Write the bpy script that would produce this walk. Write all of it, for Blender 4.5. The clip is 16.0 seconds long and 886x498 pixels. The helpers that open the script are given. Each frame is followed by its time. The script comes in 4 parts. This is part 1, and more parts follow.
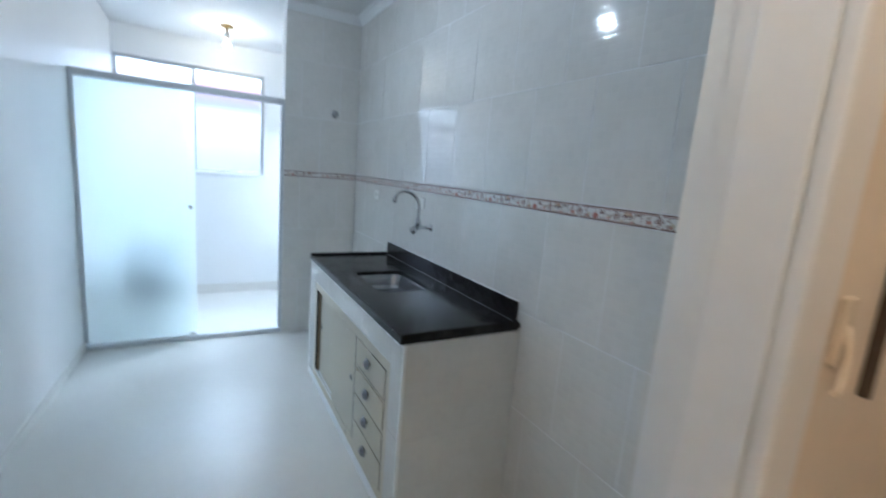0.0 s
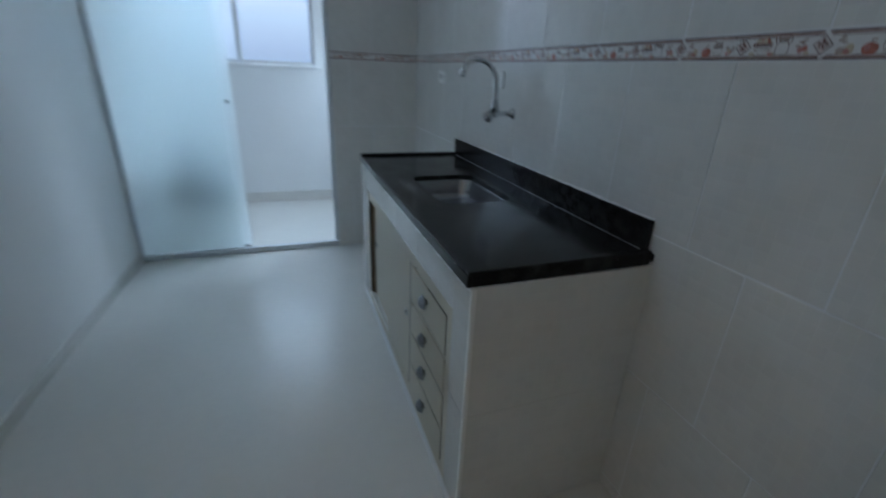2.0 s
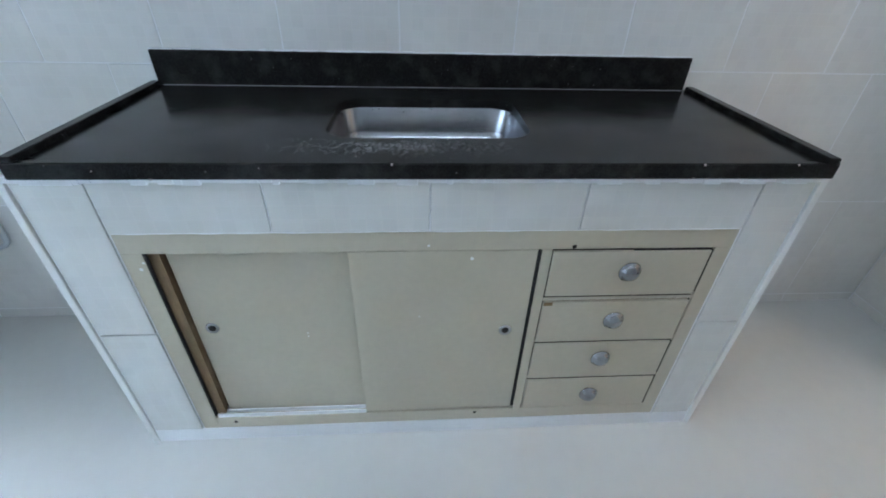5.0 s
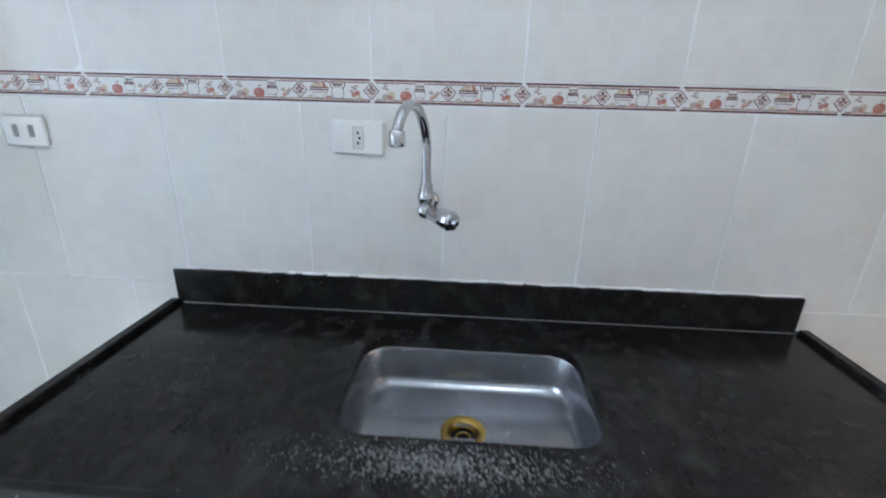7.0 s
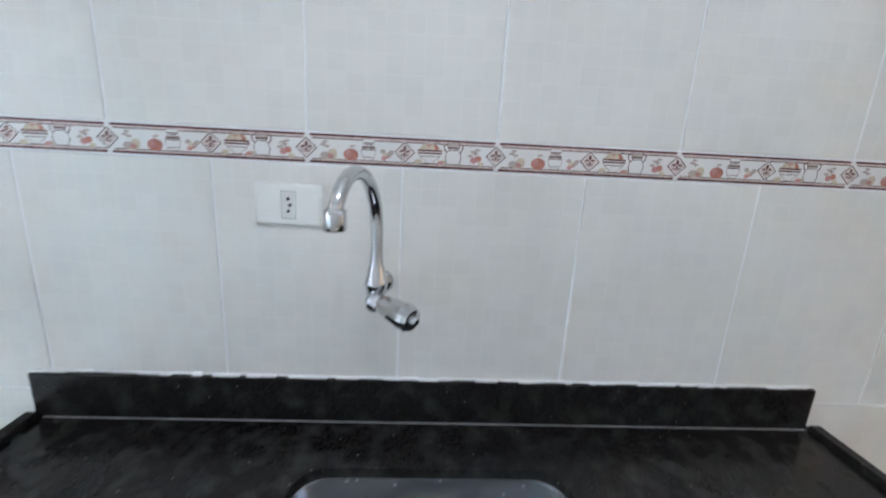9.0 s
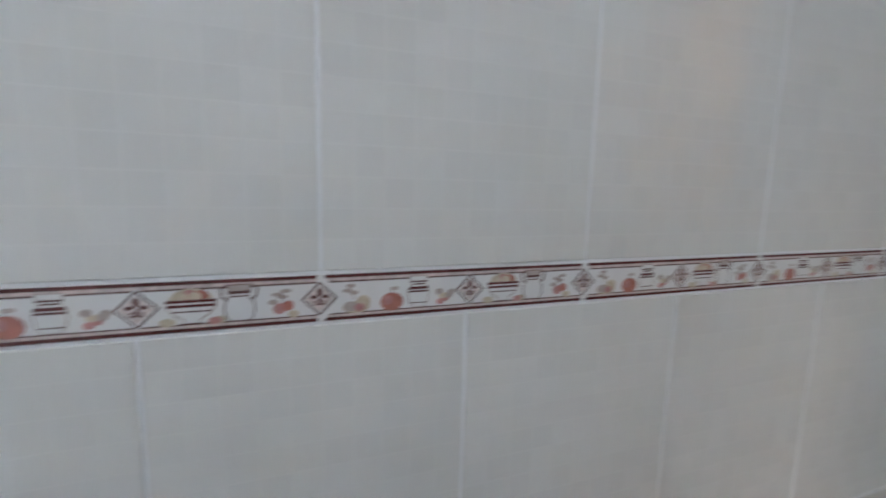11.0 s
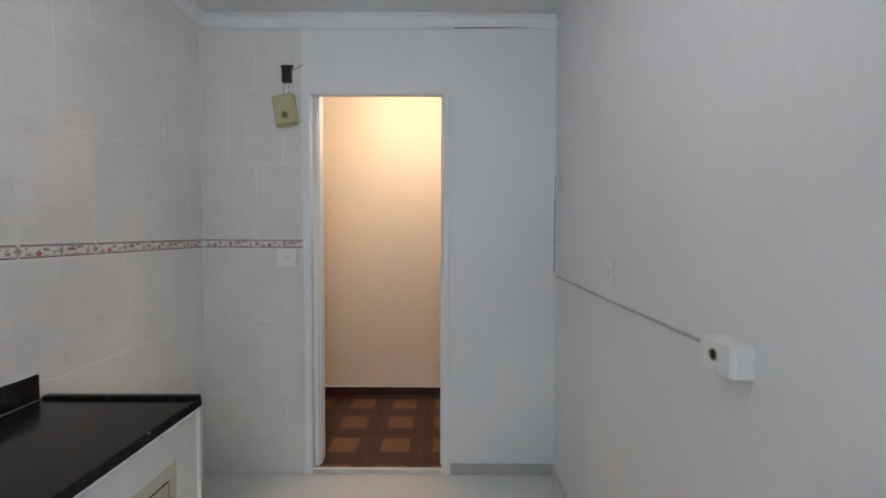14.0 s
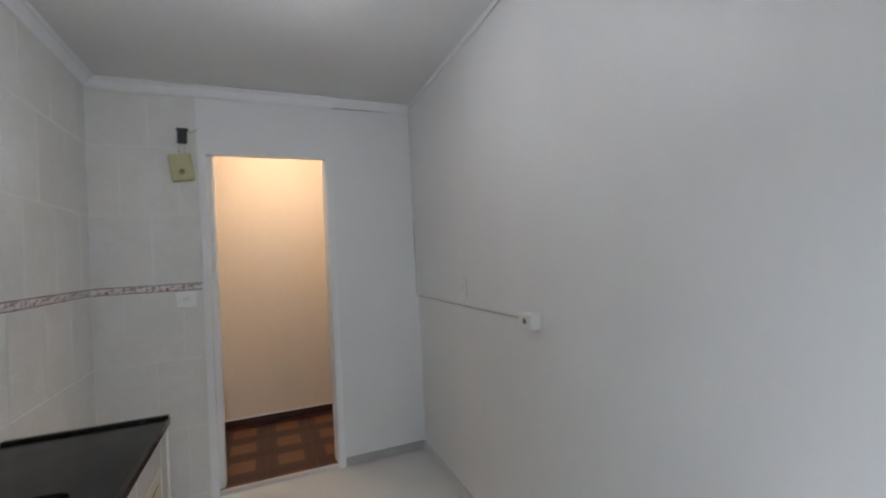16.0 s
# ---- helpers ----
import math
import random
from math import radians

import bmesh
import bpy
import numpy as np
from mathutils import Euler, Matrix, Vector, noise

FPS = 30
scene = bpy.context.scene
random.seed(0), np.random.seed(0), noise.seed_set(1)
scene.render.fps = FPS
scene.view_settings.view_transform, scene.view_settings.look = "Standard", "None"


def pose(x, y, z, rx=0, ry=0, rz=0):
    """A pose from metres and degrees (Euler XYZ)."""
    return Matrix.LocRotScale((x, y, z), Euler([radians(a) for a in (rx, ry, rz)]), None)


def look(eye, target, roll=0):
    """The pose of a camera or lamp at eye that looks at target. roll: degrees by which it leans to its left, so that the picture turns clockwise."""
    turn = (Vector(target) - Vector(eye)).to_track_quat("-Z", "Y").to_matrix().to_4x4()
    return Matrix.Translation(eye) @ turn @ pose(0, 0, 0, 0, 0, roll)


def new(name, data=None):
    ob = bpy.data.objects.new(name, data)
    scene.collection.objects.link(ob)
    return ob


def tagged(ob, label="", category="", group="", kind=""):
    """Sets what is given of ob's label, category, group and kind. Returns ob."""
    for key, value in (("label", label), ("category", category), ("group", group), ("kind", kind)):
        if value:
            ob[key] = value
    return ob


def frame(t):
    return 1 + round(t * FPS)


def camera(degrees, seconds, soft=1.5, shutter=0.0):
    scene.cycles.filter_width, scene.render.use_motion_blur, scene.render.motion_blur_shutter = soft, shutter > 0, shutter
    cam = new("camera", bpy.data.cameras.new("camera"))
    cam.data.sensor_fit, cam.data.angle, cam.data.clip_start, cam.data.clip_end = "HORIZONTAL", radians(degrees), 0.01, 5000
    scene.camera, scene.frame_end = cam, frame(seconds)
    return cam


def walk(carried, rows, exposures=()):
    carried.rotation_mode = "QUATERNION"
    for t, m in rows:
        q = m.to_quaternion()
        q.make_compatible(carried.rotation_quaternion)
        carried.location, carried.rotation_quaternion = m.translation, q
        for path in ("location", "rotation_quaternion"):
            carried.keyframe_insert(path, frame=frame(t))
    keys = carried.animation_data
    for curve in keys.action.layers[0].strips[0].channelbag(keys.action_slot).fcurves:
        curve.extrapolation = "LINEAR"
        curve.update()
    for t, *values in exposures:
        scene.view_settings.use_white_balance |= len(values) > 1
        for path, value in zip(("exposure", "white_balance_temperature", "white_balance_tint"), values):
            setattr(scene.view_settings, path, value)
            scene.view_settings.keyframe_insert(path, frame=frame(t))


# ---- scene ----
cam = camera(91.7, 16.0, soft=1.8, shutter=0.5)
PATH = [
    (0, (0.836, -0.32, 1.362), (1.809, 1.394, 1.024), 4.7),
    (0.5, (0.935, -0.205, 1.381), (1.611, 1.666, 1.17), 0.3),
    (1, (0.984, -0.144, 1.382), (1.315, 1.812, 1.126), 1.4),
    (1.5, (1.019, -0.063, 1.302), (1.264, 1.857, 0.797), 0.0),
    (2, (1.083, 0.19, 1.212), (1.723, 1.924, 0.449), 2.5),
    (2.5, (1.084, 0.448, 1.168), (1.981, 1.968, 0.228), 0.2),
    (3, (1.05, 0.811, 1.166), (2.241, 2.064, 0.16), 1.8),
    (3.2, (0.993, 0.955, 1.165), (2.421, 1.917, 0.148), 3.7),
    (5.3, (0.734, 1.775, 1.094), (2.377, 1.64, -0.038), 1.8),
    (5.5, (0.738, 1.767, 1.095), (2.388, 1.643, -0.029), 1.8),
    (6, (0.806, 1.729, 1.128), (2.485, 1.758, 0.042), 0.1),
    (6.5, (0.952, 1.696, 1.227), (2.787, 1.831, 0.442), 1.8),
    (7, (1.058, 1.742, 1.272), (2.941, 1.844, 0.607), 1.5),
    (7.5, (1.134, 1.798, 1.289), (3.034, 1.753, 0.666), 1.1),
    (8, (1.16, 1.828, 1.278), (3.045, 1.649, 0.635), 2.0),
    (8.2, (1.164, 1.838, 1.278), (3.053, 1.659, 0.646), 2.8),
    (10.3, (1.533, 1.475, 1.367), (3.516, 1.422, 1.111), -0.4),
    (10.5, (1.556, 1.437, 1.368), (3.534, 1.296, 1.101), -1.0),
    (11, (1.552, 1.371, 1.384), (3.411, 0.686, 1.112), 1.3),
    (11.5, (1.418, 1.348, 1.386), (3.139, 0.336, 1.265), -0.0),
    (12, (1.203, 1.548, 1.404), (2.692, 0.212, 1.387), 1.0),
    (12.5, (0.954, 1.783, 1.42), (2.258, 0.268, 1.465), 1.2),
    (13, (0.746, 1.97, 1.422), (1.803, 0.275, 1.342), 0.3),
    (13.5, (0.623, 2.149, 1.409), (1.081, 0.203, 1.38), -0.6),
    (14, (0.627, 2.389, 1.348), (0.629, 0.39, 1.269), 0.2),
    (14.5, (0.81, 2.449, 1.321), (0.796, 0.449, 1.306), -0.2),
    (15, (0.959, 2.556, 1.339), (0.732, 0.569, 1.336), 1.9),
    (15.5, (1.071, 2.812, 1.358), (0.52, 0.89, 1.334), 0.6),
    (16, (1.063, 3.037, 1.391), (0.286, 1.194, 1.422), -2.9),
]
EXPOSURES = [(0.0, 0.5, 5300, 6), (0.5, 0.15, 5350, 6), (1.0, -0.14, 5250, 6), (1.5, -0.44, 5200, 5), (2.0, -0.64, 5200, 4), (2.5, -0.24, 5100, 6), (3.0, 0.01, 5100, 6), (5.5, 1.0, 5500, 9), (6.5, 1.08, 5650, 10), (8.0, 1.41, 5850, 10.5), (10.5, 0.73, 5950, 12), (12.5, 0.58, 6100, 14), (14.0, 0.48, 6250, 14.5), (16.0, 0.23, 6400, 15)]
walk(cam, [(t, look(eye, target, roll)) for t, eye, target, roll in PATH], EXPOSURES)


# ---- world and light ----
def make_world():
    w = bpy.data.worlds.new("sky")
    w.use_nodes = True
    nt = w.node_tree
    sky = nt.nodes.new("ShaderNodeTexSky")
    sky.sky_type = 'NISHITA'
    sky.sun_disc = False
    sky.sun_elevation = radians(40)
    sky.sun_rotation = radians(160)
    bg = nt.nodes["Background"]
    bg.inputs["Strength"].default_value = SKY
    nt.links.new(sky.outputs[0], bg.inputs["Color"])
    scene.world = w


def bulb_light(name, at, watts, colour, radius=0.03):
    d = bpy.data.lights.new(name, 'POINT')
    d.energy, d.color, d.shadow_soft_size = watts, colour, radius
    d.use_soft_falloff = False
    o = new(name, d)
    o.location = at
    return o


SKY = 0.1
make_world()
sun = bpy.data.lights.new("sun", 'SUN')
sun.energy, sun.angle, sun.color = 1.0, radians(10), (1, .96, .9)
sun_ob = new("sun", sun)
sun_ob.matrix_basis = look((4, -9, 8), (0, 0, 0))
KITCHEN_BULB = (1.0, 1.62, 2.31)
LAUNDRY_BULB = (1.035, 4.05, 2.300)
HALL_BULB = (0.90, -0.34, 2.40)
bulb_light("kitchen_bulb_light", KITCHEN_BULB, 4.3, (0.93, 0.97, 1.0), 0.042)
bulb_light("laundry_bulb_light", LAUNDRY_BULB, 2.8, (1.0, 0.85, 0.64), 0.042)
bulb_light("hall_bulb_light", HALL_BULB, 13.0, (1.0, 0.77, 0.55), 0.09)
BACKDROP_GLOW = 1.8
# Area lamp in an unseen side window, assumed from how bright the laundry is.
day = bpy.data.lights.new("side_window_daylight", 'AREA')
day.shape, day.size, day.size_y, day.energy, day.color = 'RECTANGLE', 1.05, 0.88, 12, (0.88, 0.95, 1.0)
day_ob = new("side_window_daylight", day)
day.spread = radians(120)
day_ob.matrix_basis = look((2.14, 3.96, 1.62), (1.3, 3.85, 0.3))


# ---- materials ----
def node(nt, kind, **values):
    n = nt.nodes.new(kind)
    for k, v in values.items():
        n.inputs[k.replace("_", " ")].default_value = v
    return n


def paint(name, colour, rough=0.5, metal=0.0, vary=0.06, scale=6.0, bump=0.0, bump_scale=60.0, stretch=(1, 1, 1), coat=0.0, rough_vary=0.08, fine=0.4):
    """A plain surface with variation at two scales, uneven gloss and fine relief."""
    m = bpy.data.materials.new(name)
    m.use_nodes = True
    nt = m.node_tree
    b = nt.nodes["Principled BSDF"]
    b.inputs["Metallic"].default_value = metal
    b.inputs["Coat Weight"].default_value = coat
    tc = nt.nodes.new("ShaderNodeTexCoord")
    mp = nt.nodes.new("ShaderNodeMapping")
    mp.inputs["Scale"].default_value = stretch
    nt.links.new(tc.outputs["Object"], mp.inputs[0])
    n1 = node(nt, "ShaderNodeTexNoise", Scale=scale, Detail=5.0)
    n2 = node(nt, "ShaderNodeTexNoise", Scale=bump_scale, Detail=4.0)
    for n in (n1, n2):
        nt.links.new(mp.outputs[0], n.inputs["Vector"])
    mix = nt.nodes.new("ShaderNodeMix")
    mix.data_type = 'FLOAT'
    mix.inputs[0].default_value = fine
    nt.links.new(n1.outputs[0], mix.inputs[2])
    nt.links.new(n2.outputs[0], mix.inputs[3])
    ramp = nt.nodes.new("ShaderNodeValToRGB")
    lo, hi = [max(0, c * (1 - vary)) for c in colour], [min(1, c * (1 + vary)) for c in colour]
    ramp.color_ramp.elements[0].position, ramp.color_ramp.elements[1].position = 0.3, 0.7
    ramp.color_ramp.elements[0].color, ramp.color_ramp.elements[1].color = (*lo, 1), (*hi, 1)
    nt.links.new(mix.outputs[0], ramp.inputs[0])
    nt.links.new(ramp.outputs[0], b.inputs["Base Color"])
    r = node(nt, "ShaderNodeMapRange", To_Min=max(0.02, rough - rough_vary), To_Max=min(1, rough + rough_vary))
    nt.links.new(n1.outputs[0], r.inputs[0])
    nt.links.new(r.outputs[0], b.inputs["Roughness"])
    if bump:
        bp = node(nt, "ShaderNodeBump", Strength=bump, Distance=0.004)
        nt.links.new(n2.outputs[0], bp.inputs["Height"])
        nt.links.new(bp.outputs[0], b.inputs["Normal"])
    return m


def roughcast(m):
    """Add scattered raised trowel drips, longer than wide, to a plaster."""
    nt = m.node_tree
    b = nt.nodes["Principled BSDF"]
    tc = nt.nodes.new("ShaderNodeTexCoord")
    mp = nt.nodes.new("ShaderNodeMapping")
    mp.inputs["Scale"].default_value = (1, 1, 0.22)
    nt.links.new(tc.outputs["Object"], mp.inputs[0])
    n = node(nt, "ShaderNodeTexNoise", Scale=26.0, Detail=3.0, Distortion=0.6)
    nt.links.new(mp.outputs[0], n.inputs["Vector"])
    r = node(nt, "ShaderNodeMapRange", From_Min=0.56, From_Max=0.68)
    nt.links.new(n.outputs[0], r.inputs[0])
    bp = node(nt, "ShaderNodeBump", Strength=0.2, Distance=0.004)
    nt.links.new(r.outputs[0], bp.inputs["Height"])
    nt.links.new(b.inputs["Normal"].links[0].from_socket, bp.inputs["Normal"])
    nt.links.new(bp.outputs[0], b.inputs["Normal"])


def tile_material(name, colour, rough=0.14):
    """Glazed ceramic with an embossed pattern of small flat oblongs and a slight waviness."""
    m = bpy.data.materials.new(name)
    m.use_nodes = True
    nt = m.node_tree
    b = nt.nodes["Principled BSDF"]
    tc = nt.nodes.new("ShaderNodeTexCoord")
    info = nt.nodes.new("ShaderNodeObjectInfo")
    shift = nt.nodes.new("ShaderNodeVectorMath")
    shift.operation = 'ADD'
    nt.links.new(tc.outputs["Object"], shift.inputs[0])
    comb = nt.nodes.new("ShaderNodeCombineXYZ")
    mul = nt.nodes.new("ShaderNodeMath")
    mul.operation = 'MULTIPLY'
    mul.inputs[1].default_value = 3.7
    nt.links.new(info.outputs["Random"], mul.inputs[0])
    nt.links.new(mul.outputs[0], comb.inputs[0])
    nt.links.new(comb.outputs[0], shift.inputs[1])
    br = node(nt, "ShaderNodeTexBrick", Scale=1.0, Mortar_Size=0.0014, Mortar_Smooth=0.6, Brick_Width=0.0296, Row_Height=0.0293)
    br.offset, br.squash = 0.0, 1.0
    k = [c * 0.962 for c in colour]
    br.inputs["Color1"].default_value, br.inputs["Color2"].default_value = (*colour, 1), (*k, 1)
    br.inputs["Mortar"].default_value = (*[c * 1.008 for c in colour], 1)
    nt.links.new(tc.outputs["Object"], br.inputs["Vector"])
    n1 = node(nt, "ShaderNodeTexNoise", Scale=4.5, Detail=4.0)
    nt.links.new(shift.outputs[0], n1.inputs["Vector"])
    mix = nt.nodes.new("ShaderNodeMix")
    mix.data_type = 'RGBA'
    mix.blend_type = 'MULTIPLY'
    mix.inputs[0].default_value = 1.0
    r2 = nt.nodes.new("ShaderNodeValToRGB")
    r2.color_ramp.elements[0].position, r2.color_ramp.elements[1].position = 0.3, 0.7
    r2.color_ramp.elements[0].color, r2.color_ramp.elements[1].color = (0.93, 0.93, 0.92, 1), (1, 1, 1, 1)
    nt.links.new(n1.outputs[0], r2.inputs[0])
    nt.links.new(br.outputs["Color"], mix.inputs[6])
    nt.links.new(r2.outputs[0], mix.inputs[7])
    nt.links.new(mix.outputs[2], b.inputs["Base Color"])
    rr = node(nt, "ShaderNodeMapRange", To_Min=rough - 0.03, To_Max=rough + 0.06)
    nt.links.new(n1.outputs[0], rr.inputs[0])
    nt.links.new(rr.outputs[0], b.inputs["Roughness"])
    pil = node(nt, "ShaderNodeTexBrick", Scale=1.0, Mortar_Size=0.010, Mortar_Smooth=1.0, Brick_Width=0.592, Row_Height=0.0293)
    pil.offset, pil.squash = 0.0, 1.0
    nt.links.new(tc.outputs["Object"], pil.inputs["Vector"])
    inv = nt.nodes.new("ShaderNodeMath")
    inv.operation = 'SUBTRACT'
    inv.inputs[0].default_value = 1.0
    nt.links.new(pil.outputs["Fac"], inv.inputs[1])
    n3 = node(nt, "ShaderNodeTexNoise", Scale=22.0, Detail=2.0)
    nt.links.new(shift.outputs[0], n3.inputs["Vector"])
    b1 = node(nt, "ShaderNodeBump", Strength=0.22, Distance=0.0007)
    b0 = node(nt, "ShaderNodeBump", Strength=0.10, Distance=0.0007)
    b0.invert = True
    nt.links.new(br.outputs["Fac"], b0.inputs["Height"])
    nt.links.new(b0.outputs[0], b1.inputs["Normal"])
    b2 = node(nt, "ShaderNodeBump", Strength=0.05, Distance=0.004)
    nt.links.new(inv.outputs[0], b1.inputs["Height"])
    nt.links.new(n3.outputs[0], b2.inputs["Height"])
    nt.links.new(b1.outputs[0], b2.inputs["Normal"])
    nt.links.new(b2.outputs[0], b.inputs["Normal"])
    return m


def granite_material():
    """Black granite: brown-grey crystals, cloudy wear, bright flecks and a scuffed, limed patch in front of the bowl."""
    m = bpy.data.materials.new("black_granite")
    m.use_nodes = True
    nt = m.node_tree
    b = nt.nodes["Principled BSDF"]
    b.inputs["IOR"].default_value = 1.27
    tc = nt.nodes.new("ShaderNodeTexCoord")

    def noise_at(scale, detail=5.0):
        k = node(nt, "ShaderNodeTexNoise", Scale=scale, Detail=detail)
        nt.links.new(tc.outputs["Object"], k.inputs["Vector"])
        return k.outputs[0]

    def ranged(value, a, c, lo=0.0, hi=1.0):
        k = node(nt, "ShaderNodeMapRange", From_Min=a, From_Max=c, To_Min=lo, To_Max=hi)
        nt.links.new(value, k.inputs[0])
        return k.outputs[0]

    def over(fac, under_colour, colour):
        k = nt.nodes.new("ShaderNodeMix")
        k.data_type = 'RGBA'
        nt.links.new(fac, k.inputs[0])
        if isinstance(under_colour, tuple):
            k.inputs[6].default_value = under_colour
        else:
            nt.links.new(under_colour, k.inputs[6])
        k.inputs[7].default_value = colour
        return k.outputs[2]

    grain = noise_at(330.0, 3.0)
    col = over(ranged(grain, 0.42, 0.75), (0.0085, 0.008, 0.008, 1), (0.022, 0.0205, 0.019, 1))
    col = over(ranged(noise_at(24.0, 9.0), 0.47, 0.74, 0.0, 0.5), col, (0.050, 0.048, 0.046, 1))
    v = node(nt, "ShaderNodeTexVoronoi", Scale=34.0)
    nt.links.new(tc.outputs["Object"], v.inputs["Vector"])
    col = over(ranged(v.outputs["Distance"], 0.035, 0.06, 0.6, 0.0), col, (0.22, 0.21, 0.20, 1))
    # scuffs within an oval patch
    mp = nt.nodes.new("ShaderNodeMapping")
    mp.inputs["Location"].default_value = (-1.520 / 0.070, -1.77 / 0.36, -0.80 / 0.2)
    mp.inputs["Scale"].default_value = (1 / 0.070, 1 / 0.36, 1 / 0.2)
    nt.links.new(tc.outputs["Object"], mp.inputs[0])
    ln = nt.nodes.new("ShaderNodeVectorMath")
    ln.operation = 'LENGTH'
    nt.links.new(mp.outputs[0], ln.inputs[0])
    add = nt.nodes.new("ShaderNodeMath")
    add.operation = 'ADD'
    nt.links.new(ranged(ln.outputs["Value"], 0.1, 1.0, 0.255, -0.06), add.inputs[0])
    nt.links.new(noise_at(210.0, 3.0), add.inputs[1])
    col = over(ranged(add.outputs[0], 0.64, 0.90), col, (0.18, 0.18, 0.18, 1))
    nt.links.new(col, b.inputs["Base Color"])
    nt.links.new(ranged(noise_at(9.0, 6.0), 0.3, 0.7, 0.13, 0.26), b.inputs["Roughness"])
    bp = node(nt, "ShaderNodeBump", Strength=0.008, Distance=0.001)
    nt.links.new(grain, bp.inputs["Height"])
    nt.links.new(bp.outputs[0], b.inputs["Normal"])
    return m


def steel_material():
    """Brushed steel with cloudy lime and sparse dried water spots."""
    m = paint("stainless_steel", (0.34, 0.35, 0.375), 0.24, 1.0, vary=0.06, scale=9, bump=0.02, bump_scale=220, stretch=(1, 0.15, 1), rough_vary=0.06, fine=0.3)
    nt = m.node_tree
    b = nt.nodes["Principled BSDF"]
    tc = nt.nodes.new("ShaderNodeTexCoord")
    v = node(nt, "ShaderNodeTexVoronoi", Scale=40.0)
    cloud = node(nt, "ShaderNodeTexNoise", Scale=11.0, Detail=6.0)
    for k in (v, cloud):
        nt.links.new(tc.outputs["Object"], k.inputs["Vector"])
    spot = node(nt, "ShaderNodeMapRange", From_Min=0.06, From_Max=0.11, To_Min=0.8, To_Max=0.0)
    haze = node(nt, "ShaderNodeMapRange", From_Min=0.46, From_Max=0.72, To_Min=0.0, To_Max=0.28)
    nt.links.new(v.outputs["Distance"], spot.inputs[0])
    nt.links.new(cloud.outputs[0], haze.inputs[0])
    most = nt.nodes.new("ShaderNodeMath")
    most.operation = 'MAXIMUM'
    nt.links.new(spot.outputs[0], most.inputs[0])
    nt.links.new(haze.outputs[0], most.inputs[1])
    metal = nt.nodes.new("ShaderNodeMath")
    metal.operation = 'SUBTRACT'
    metal.inputs[0].default_value = 1.0
    nt.links.new(most.outputs[0], metal.inputs[1])
    nt.links.new(metal.outputs[0], b.inputs["Metallic"])
    return m


def glass_material(name, colour, rough, ior=1.3, ribs=0.0):
    m = bpy.data.materials.new(name)
    m.use_nodes = True
    nt = m.node_tree
    b = nt.nodes["Principled BSDF"]
    b.inputs["Base Color"].default_value = (*colour, 1)
    b.inputs["Transmission Weight"].default_value = 1.0
    b.inputs["Roughness"].default_value = rough
    b.inputs["IOR"].default_value = ior
    if ribs:
        tc = nt.nodes.new("ShaderNodeTexCoord")
        w = node(nt, "ShaderNodeTexWave", Scale=ribs, Distortion=0.4)
        w.bands_direction = 'X'
        nt.links.new(tc.outputs["Object"], w.inputs["Vector"])
        bp = node(nt, "ShaderNodeBump", Strength=0.5, Distance=0.003)
        nt.links.new(w.outputs[0], bp.inputs["Height"])
        nt.links.new(bp.outputs[0], b.inputs["Normal"])
    return m


def glow_material(name, colour, strength):
    m = bpy.data.materials.new(name)
    m.use_nodes = True
    b = m.node_tree.nodes["Principled BSDF"]
    b.inputs["Base Color"].default_value = (*colour, 1)
    b.inputs["Emission Color"].default_value = (*colour, 1)
    b.inputs["Emission Strength"].default_value = strength
    return m


def backdrop_material():
    """Overcast sky above a hazy neighbouring roof and wall, all self-lit, brightest high up."""
    m = bpy.data.materials.new("self_lit_distance")
    m.use_nodes = True
    nt = m.node_tree
    b = nt.nodes["Principled BSDF"]
    tc = nt.nodes.new("ShaderNodeTexCoord")
    sep = nt.nodes.new("ShaderNodeSeparateXYZ")
    nt.links.new(tc.outputs["Object"], sep.inputs[0])
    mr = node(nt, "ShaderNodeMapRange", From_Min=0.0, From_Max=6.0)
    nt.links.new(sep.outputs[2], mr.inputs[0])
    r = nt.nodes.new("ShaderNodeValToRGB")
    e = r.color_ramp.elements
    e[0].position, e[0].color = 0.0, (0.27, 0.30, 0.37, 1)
    # The top, out of view, is boosted to throw daylight on the floor.
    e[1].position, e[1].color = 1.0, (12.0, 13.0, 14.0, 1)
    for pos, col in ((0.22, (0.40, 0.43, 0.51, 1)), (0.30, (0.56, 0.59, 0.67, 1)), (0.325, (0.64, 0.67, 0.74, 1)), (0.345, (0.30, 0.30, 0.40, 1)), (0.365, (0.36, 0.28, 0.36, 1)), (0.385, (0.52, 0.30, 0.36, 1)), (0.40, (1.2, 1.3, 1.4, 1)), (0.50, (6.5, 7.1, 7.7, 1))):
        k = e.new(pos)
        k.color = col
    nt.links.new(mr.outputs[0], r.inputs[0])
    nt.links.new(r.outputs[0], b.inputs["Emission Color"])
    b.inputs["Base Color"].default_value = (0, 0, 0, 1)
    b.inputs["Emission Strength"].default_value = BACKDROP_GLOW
    return m


